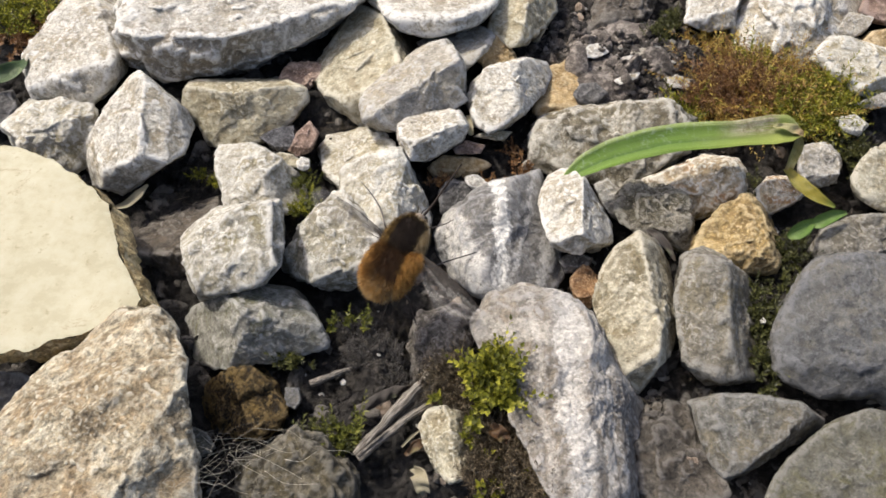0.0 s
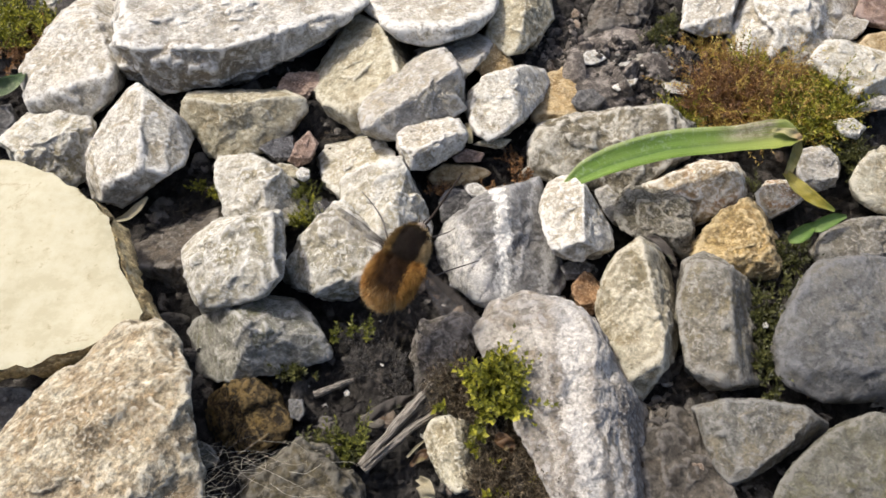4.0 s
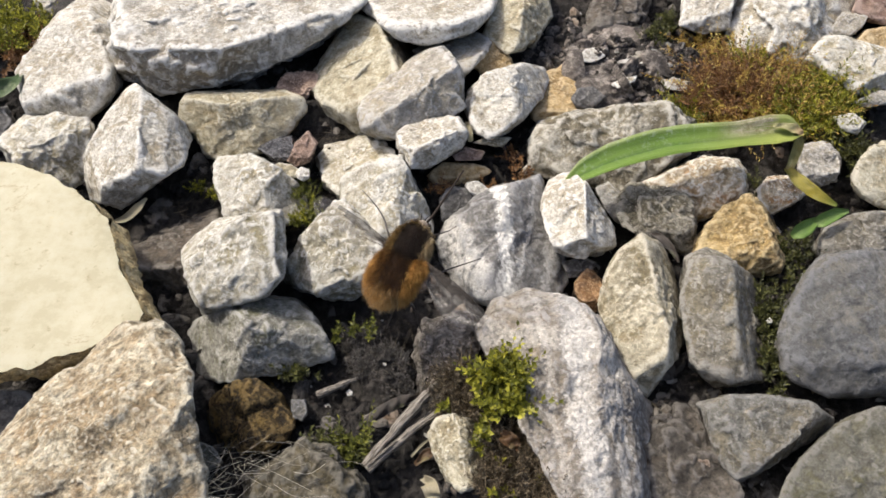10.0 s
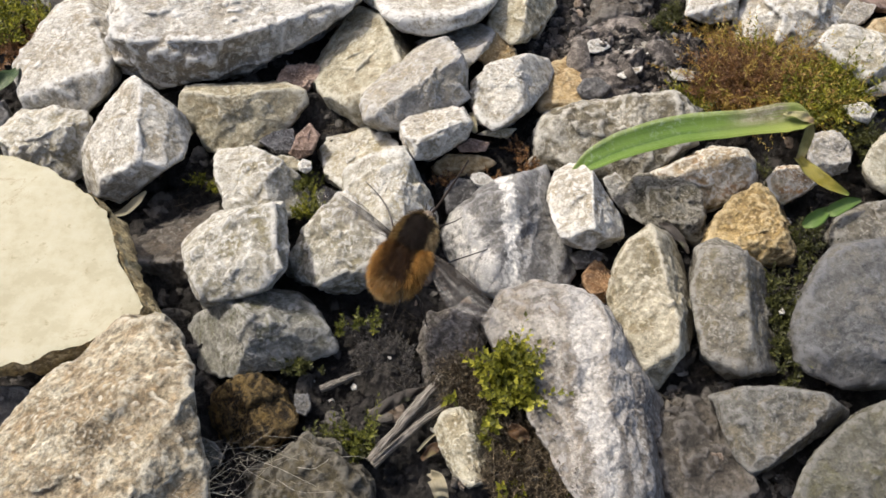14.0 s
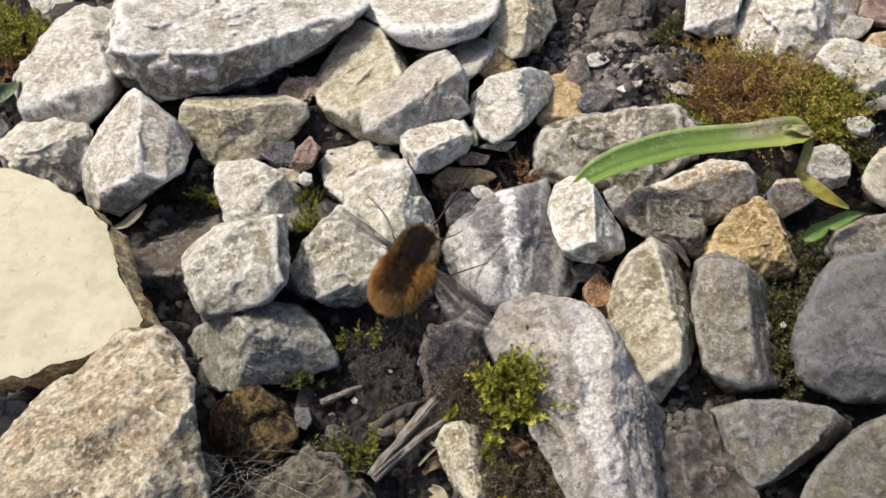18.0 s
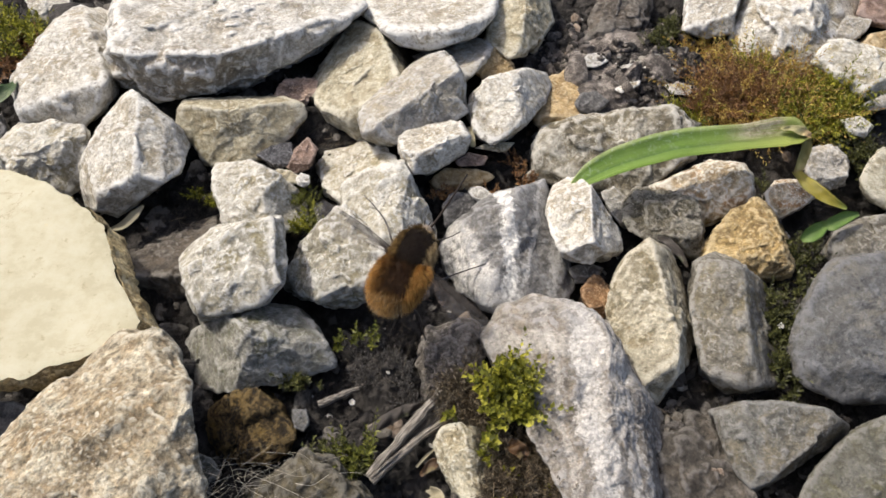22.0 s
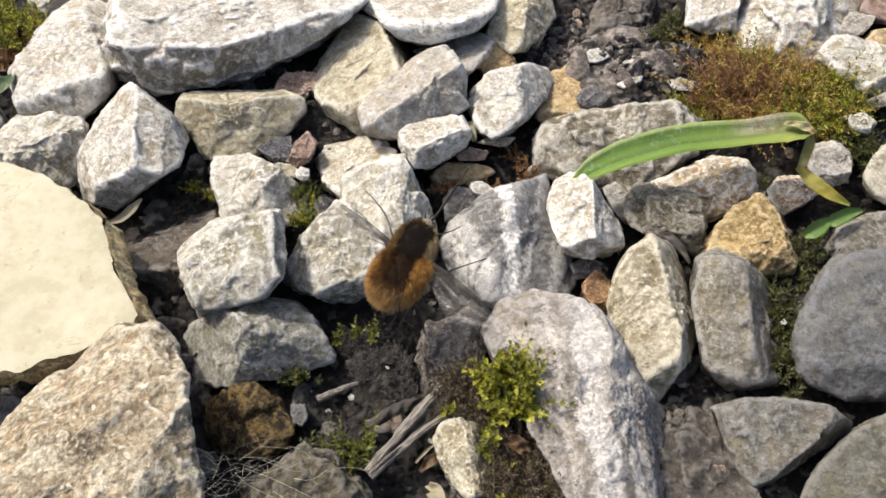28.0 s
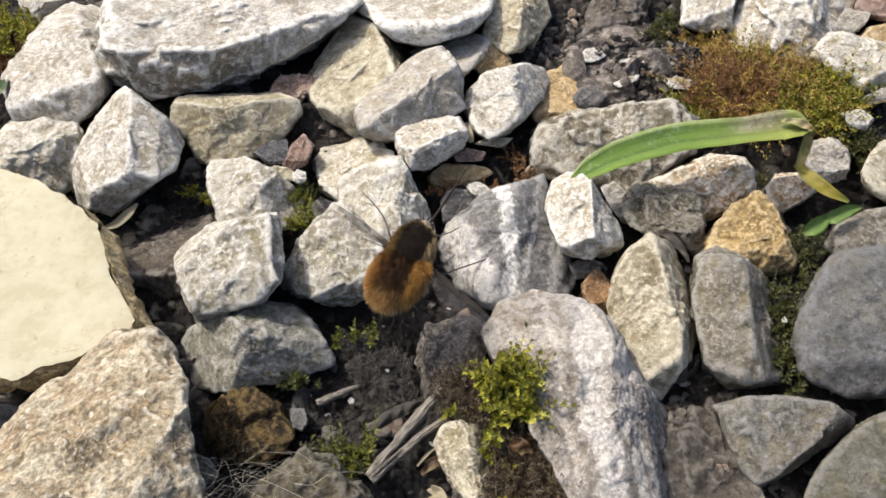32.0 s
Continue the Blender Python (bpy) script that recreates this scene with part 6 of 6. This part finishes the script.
def fibres(label, spots, count, length, seed, mat=DRY):
    rng = np.random.default_rng(seed)
    verts, faces = [], []
    for k in range(count):
        c = np.array(spots[rng.integers(len(spots))], float)
        a = rng.uniform(-0.6, 0.9)
        d = np.array([math.cos(a), math.sin(a) * 0.8, rng.normal() * 0.15])
        ln = length * rng.uniform(0.3, 1.2)
        st = c + rng.normal(size=3) * (1.8, 1.4, 0.35)
        line = spline([st - d * ln / 2, st + rng.normal(size=3) * (0.9, 0.9, 0.3), st + d * ln / 2 + rng.normal(size=3) * (0.8, 0.8, 0.3)], 10)
        v, f = tube_parts(line, np.linspace(0.016, 0.008, 10) * rng.uniform(0.5, 1.5), 4)
        b = len(verts)
        verts += v
        faces += [tuple(i + b for i in q) for q in f]
    mid = np.array(spots, float).mean(0)
    ob = new("dry_fibres", mesh_from("dry_fibres", (np.array(verts) - mid) * MM, faces, mat))
    ob.location = Vector(mid) * MM
    tagged(ob, label, "plant fibres", kind="stuff")


fibres("tangle of pale dry plant fibres on the stone", [(-20.6, -26.6, 1.5), (-18.9, -27.5, 1.5), (-21.3, -29.4, 3.5), (-22.7, -30.7, 4.8), (-24.0, -31.4, 5.2), (-18.7, -25.5, 1.0), (-22.4, -28.9, 3.5), (-19.7, -30.2, 3.0)], 70, 4.6, 1)
fibres("a few dry plant fibres", [(-15.5, -25.4, 0.6), (-17.2, -25.2, 0.8), (-13.7, -26.2, 1.0), (-12.0, -27.8, 1.0)], 14, 6.0, 2)
fibres("dark rootlets in the soil below the fly", [(-6.0, -7.7, -3.0), (-4.1, -7.4, -3.0), (-3.1, -8.7, -3.3), (-7.8, -11.5, -3.6), (-4.6, -12.9, -3.6), (-0.2, -13.8, -3.2), (1.0, -13.5, -2.6)], 70, 2.2, 3, MOSS_EARTH)
fibres("dark rootlets in the gaps between the stones", [(-33, 10, -4.5), (-29, 13, -4.5), (-15, 24, -4.5), (4, 21, -4.0), (12, 20, -4.0), (14, 31, -4.0), (30, -14, -4.0), (22, -17, -4.0), (41, 0, -4.0), (50, 11, -3.5), (-8, 26, -4.5), (-22, 7, -4.5)], 220, 3.2, 5, MOSS_PEAT)


# ---- bee fly ----
FLY_NOSE = np.array((-1.7, -0.4, 6.5))
FLY_TAIL = np.array((-6.1, -10.6, 4.6))


def fly_frame():
    """The fly's pose: x forwards along the body, z up."""
    fwd = Vector(FLY_NOSE - FLY_TAIL).normalized()
    side = Vector((0, 0, 1)).cross(fwd).normalized()
    up = fwd.cross(side)
    m = Matrix((fwd, side, up)).transposed().to_4x4()
    m.translation = Vector((FLY_NOSE + FLY_TAIL) / 2) * MM
    return m


FLY = fly_frame()
HALF = float(np.linalg.norm(FLY_NOSE - FLY_TAIL)) / 2


def to_fly(q):
    """A place of the world, in mm, in the fly's own space, in mm."""
    return np.array(FLY.inverted() @ (Vector(q) * MM)) / MM


def egg(centre, radii, lod=4, ruffle=0.05, seed=1):
    d, f = ball(lod)
    v = d * np.array(radii) * (1 + ruffle * fbm(d * 3 + seed, 3))[:, None] + np.array(centre)
    return v, f


def fur(centre, radii, count, length, keep, seed, sweep=(-0.75, 0, 0.0), width=0.017):
    """Hairs on an egg-shaped body: keep picks the places, sweep is the way they lie."""
    rng = np.random.default_rng(seed)
    verts, faces = [], []
    c, r = np.array(centre), np.array(radii)
    while count > 0:
        d = rng.normal(size=3)
        d /= np.linalg.norm(d)
        if not keep(*(d + rng.normal(size=3) * 0.06)):
            continue
        count -= 1
        n = d / r
        n /= np.linalg.norm(n)
        root = c + d * r * 0.95
        way = n + np.array(sweep) * rng.uniform(0.5, 1.3) + rng.normal(size=3) * 0.2
        way /= np.linalg.norm(way)
        ln = length * rng.uniform(0.5, 1.25)
        w = np.cross(way, rng.normal(size=3))
        w *= width / np.linalg.norm(w)
        mid = root + way * ln * 0.55 + n * 0.06
        tip = root + way * ln + np.array(sweep) * 0.18
        i = len(verts)
        verts += [root - w, root + w, mid + w * 0.7, mid - w * 0.7, tip]
        faces += [(i, i + 1, i + 2, i + 3), (i + 3, i + 2, i + 4)]
    return verts, faces


def make_wing(side):
    """A wing along +y from its hinge: smoky front edge, clear membrane and veins."""
    ln = 9.8
    s = np.linspace(0, 1, 26)
    front = 0.25 + 0.75 * np.sin(np.pi * np.clip(s * 0.9 + 0.05, 0, 1)) ** 0.5
    back = -(0.25 + 2.3 * np.sin(np.pi * (0.86 * s ** 1.5 + 0.05)))
    verts, faces, rows = [], [], 9
    for i, t in enumerate(s):
        for k in range(rows):
            u = k / (rows - 1)
            x = front[i] * (1 - u) + back[i] * u
            verts.append((x, side * ln * t, 0.16 * math.sin(u * 14 + t * 3) * (1 - 0.3 * u) + 0.35 * t * t - 0.5 * u * u * t))
    for i in range(len(s) - 1):
        for k in range(rows - 1):
            a = i * rows + k
            faces.append((a, a + 1, a + rows + 1, a + rows))
    v = np.array(verts)
    membrane = mesh_from("wing", v * MM, faces, MEMBRANE)
    edge = v.copy()
    wide = 5 if side > 0 else 3
    keep = [f for f in faces if f[0] % rows < wide and f[0] // rows < 19 - 3 * (f[0] % rows)]
    edge[:, 2] += 0.05
    smoky = mesh_from("smoky_edge", edge * MM, keep, SMOKE)
    veins = []
    for k in (0, 2, 4, 5, 6, 8):
        line = np.array([v[i * rows + k] for i in range(0, len(s) - (k % 3), 1)])
        a, f = tube_parts(line, np.linspace(0.03, 0.01, len(line)), 5)
        veins.append(mesh_from("vein", np.array(a) * MM, f, VEINED))
    return membrane, smoky, veins


def leg_part(fly, pts, r0, r1, name="leg"):
    line = spline([to_fly(q) for q in pts], 18)
    v, f = tube_parts(line * MM, np.linspace(r0, r1, 18) * MM, 7)
    return part(name, mesh_from(name, v, f, LEG), fly)


def make_fly():
    fly = new("bee_fly", None)
    fly.matrix_world = FLY
    tagged(fly, "furry ginger and dark brown bee fly with whirring wings", "fly")
    tho, thr = (HALF * 0.32, 0, 0.25), (HALF * 0.56, 2.1, 2.05)
    abd, abr = (-HALF * 0.30, 0.30, -0.1), (HALF * 0.57, 2.52, 2.15)
    hed = (HALF * 0.84, -0.1, -0.1)
    for name, c, r, mat, k in (("thorax", tho, thr, SKIN, 1), ("abdomen", abd, abr, ABDOMEN, 2), ("head", hed, (0.85, 1.05, 0.95), SKIN, 3)):
        v, f = egg(c, r, 4, 0.04, k)
        part(name, mesh_from(name, v * MM, f, mat), fly)
    for s in (1, -1):
        v, f = egg((hed[0] + 0.15, s * 0.72, 0.22), (0.62, 0.5, 0.68), 4, 0.01, 4)
        part("eye", mesh_from("eye", v * MM, f, EYE), fly, "glossy black eye")
        line = spline([(hed[0] + 0.5, s * 0.2, 0.5), (hed[0] + 1.0, s * 0.3, 0.75), (hed[0] + 1.5, s * 0.5, 0.7)], 8)
        v, f = tube_parts(line * MM, np.linspace(0.09, 0.03, 8) * MM, 6)
        part("antenna", mesh_from("antenna", v, f, SKIN), fly)
    coats = (
        ("thorax_fur", FUR_DARK, tho, thr, 9500, 0.5, lambda x, y, z: z > 0.0 and -0.74 < y < 0.56 and x < 0.84, "short black-brown fur"),
        ("flank_fur", FUR_OLIVE, tho, thr, 5000, 0.85, lambda x, y, z: (y > 0.55 and z > -0.5) or (x > 0.78 and y > -0.1 and z > -0.3), "olive-gold fur along one flank"),
        ("collar_fur", FUR_PALE, tho, thr, 2200, 0.7, lambda x, y, z: (y < -0.76 and z > -0.4) or (x > 0.80 and y < -0.1 and z > -0.3), "pale golden fur at the collar and flank"),
        ("abdomen_fur", FUR_GINGER, abd, abr, 14000, 0.95, lambda x, y, z: z > -0.6 and x < 0.78 and (y > 0.58 or x < -0.80 + 0.25 * y or y < -0.66), "long ginger fur"),
        ("back_fur", FUR_BROWN, abd, abr, 8500, 0.75, lambda x, y, z: z > -0.3 and -0.62 < y < 0.36 and x > -0.62 - 0.25 * y, "dark brown fur down the back"),
        ("saddle_fur", FUR_UMBER, abd, abr, 5000, 0.95, lambda x, y, z: z > -0.3 and 0.25 < y < 0.72 and x > -0.62 or (z > -0.1 and abs(y) < 0.6 and -0.84 < x < -0.58), "rich brown fur between back and flank"),
        ("waist_tuft", FUR_GINGER, (HALF * -0.12, -2.1, 0.8), (1.0, 0.7, 0.9), 2600, 0.75, lambda x, y, z: z > -0.2 and y < 0.6, "orange tuft at the wing base"),
        ("tail_fringe", FUR_PALE, abd, abr, 1200, 1.1, lambda x, y, z: x < -0.66 and z > -0.6, "straw-coloured fringe at the tail"),
    )
    v, f = egg((hed[0] + 0.05, -0.30, 0.95), (0.5, 0.6, 0.30), 3, 0.06, 9)
    part("face", mesh_from("face", v * MM, f, FACE), fly, "dusty pale grey face")
    for k, (name, mat, c, r, n, ln, keep, label) in enumerate(coats):
        v, f = fur(c, r, n, ln, keep, 20 + k, width=0.012 if mat is FUR_DARK else 0.016)
        part(name, mesh_from(name, np.array(v) * MM, f, mat, False), fly, label)
    line = spline([to_fly((-1.7, -0.5, 6.0)), to_fly((-0.7, 0.5, 6.6)), to_fly((1.0, 3.1, 7.4)), to_fly((2.7, 5.8, 8.2))], 16)
    v, f = tube_parts(line * MM, np.linspace(0.17, 0.09, 16) * MM, 7)
    part("proboscis", mesh_from("proboscis", v, f, SKIN), fly, "long straight dark proboscis")
    leg_part(fly, [(-5.2, -2.2, 4.5), (-5.7, -1.1, 5.5), (-6.4, 1.2, 5.6), (-7.8, 4.3, 4.6), (-9.2, 6.9, 3.6)], 0.13, 0.06)
    leg_part(fly, [(-1.8, -5.0, 4.0), (-0.6, -5.5, 3.6), (1.3, -4.5, 3.4), (4.7, -2.7, 2.9)], 0.13, 0.06)
    leg_part(fly, [(-2.0, -0.2, 4.5), (-0.6, 0.2, 3.5), (1.0, 1.6, 2.5), (2.0, 2.9, 1.8)], 0.11, 0.05)
    leg_part(fly, [(-3.5, -8.8, 3.5), (-2.7, -9.2, 2.5), (-2.4, -9.0, 0.0), (-2.0, -8.6, -3.4)], 0.14, 0.07)
    leg_part(fly, [(-6.4, -4.6, 3.6), (-7.4, -4.6, 2.4), (-8.2, -4.4, 0.2), (-8.6, -4.2, -3.0)], 0.13, 0.06)
    leg_part(fly, [(-5.0, -9.1, 3.5), (-5.1, -9.6, 2.0), (-5.6, -8.7, -1.0), (-6.0, -8.0, -3.4)], 0.12, 0.06)
    wings = []
    for s in (1, -1):
        membrane, smoky, veins = make_wing(s)
        w = part("wing", membrane, fly, "smoky clear wing with a dark front edge")
        part("smoky_edge", smoky, w, "dark smoky front edge")
        for me in veins:
            part("vein", me, w)
        wings.append(w)
    return fly, wings


bee_fly, fly_wings = make_fly()


# ---- what moves ----
def motions():
    """The fly stays where it perches; its wings whirr."""
    walk(bee_fly, [(0.0, FLY), (32.0, FLY)])
    # seconds at which a stroke turns and the wings show sharply; elsewhere they blur in mid-stroke
    still = (0, 10, 11, 12, 13, 14, 17, 18, 23, 24, 25, 28, 31)
    root_l, tip_l = to_fly((-5.8, -3.5, 6.3)), to_fly((-13.8, 2.7, 6.2))
    root_r, tip_r = to_fly((-1.9, -6.3, 6.3)), to_fly((4.3, -12.6, 4.4))
    for w, root, tip, s in ((fly_wings[0], root_l, tip_l, 1), (fly_wings[1], root_r, tip_r, -1)):
        d = Vector(tip - root).normalized()
        yaw = math.degrees(math.atan2(-d.x * s, d.y * s))
        rise = math.degrees(math.asin(d.z))
        rows = []
        for k in range(0, 961):
            near = round(k / 30)
            held = s < 0 and near in still and abs(k - near * 30) < 6
            beat = 20 * math.sin(0.5 * math.pi * (k - near * 30)) + 3 * math.sin(k * 0.37)
            lean, twist = (s * (rise + 4) - 0.3 * beat, (34 if s < 0 else 28) - beat)
            if held:
                lean, twist = s * (rise + 4) - 8, -10 + 2 * math.sin(k * 1.3)
            rows.append((k / 30, pose(*(root * MM), 0, 0, yaw) @ pose(0, 0, 0, lean, 0, 0) @ pose(0, 0, 0, 0, twist, 0)))
        walk(w, rows)


motions()
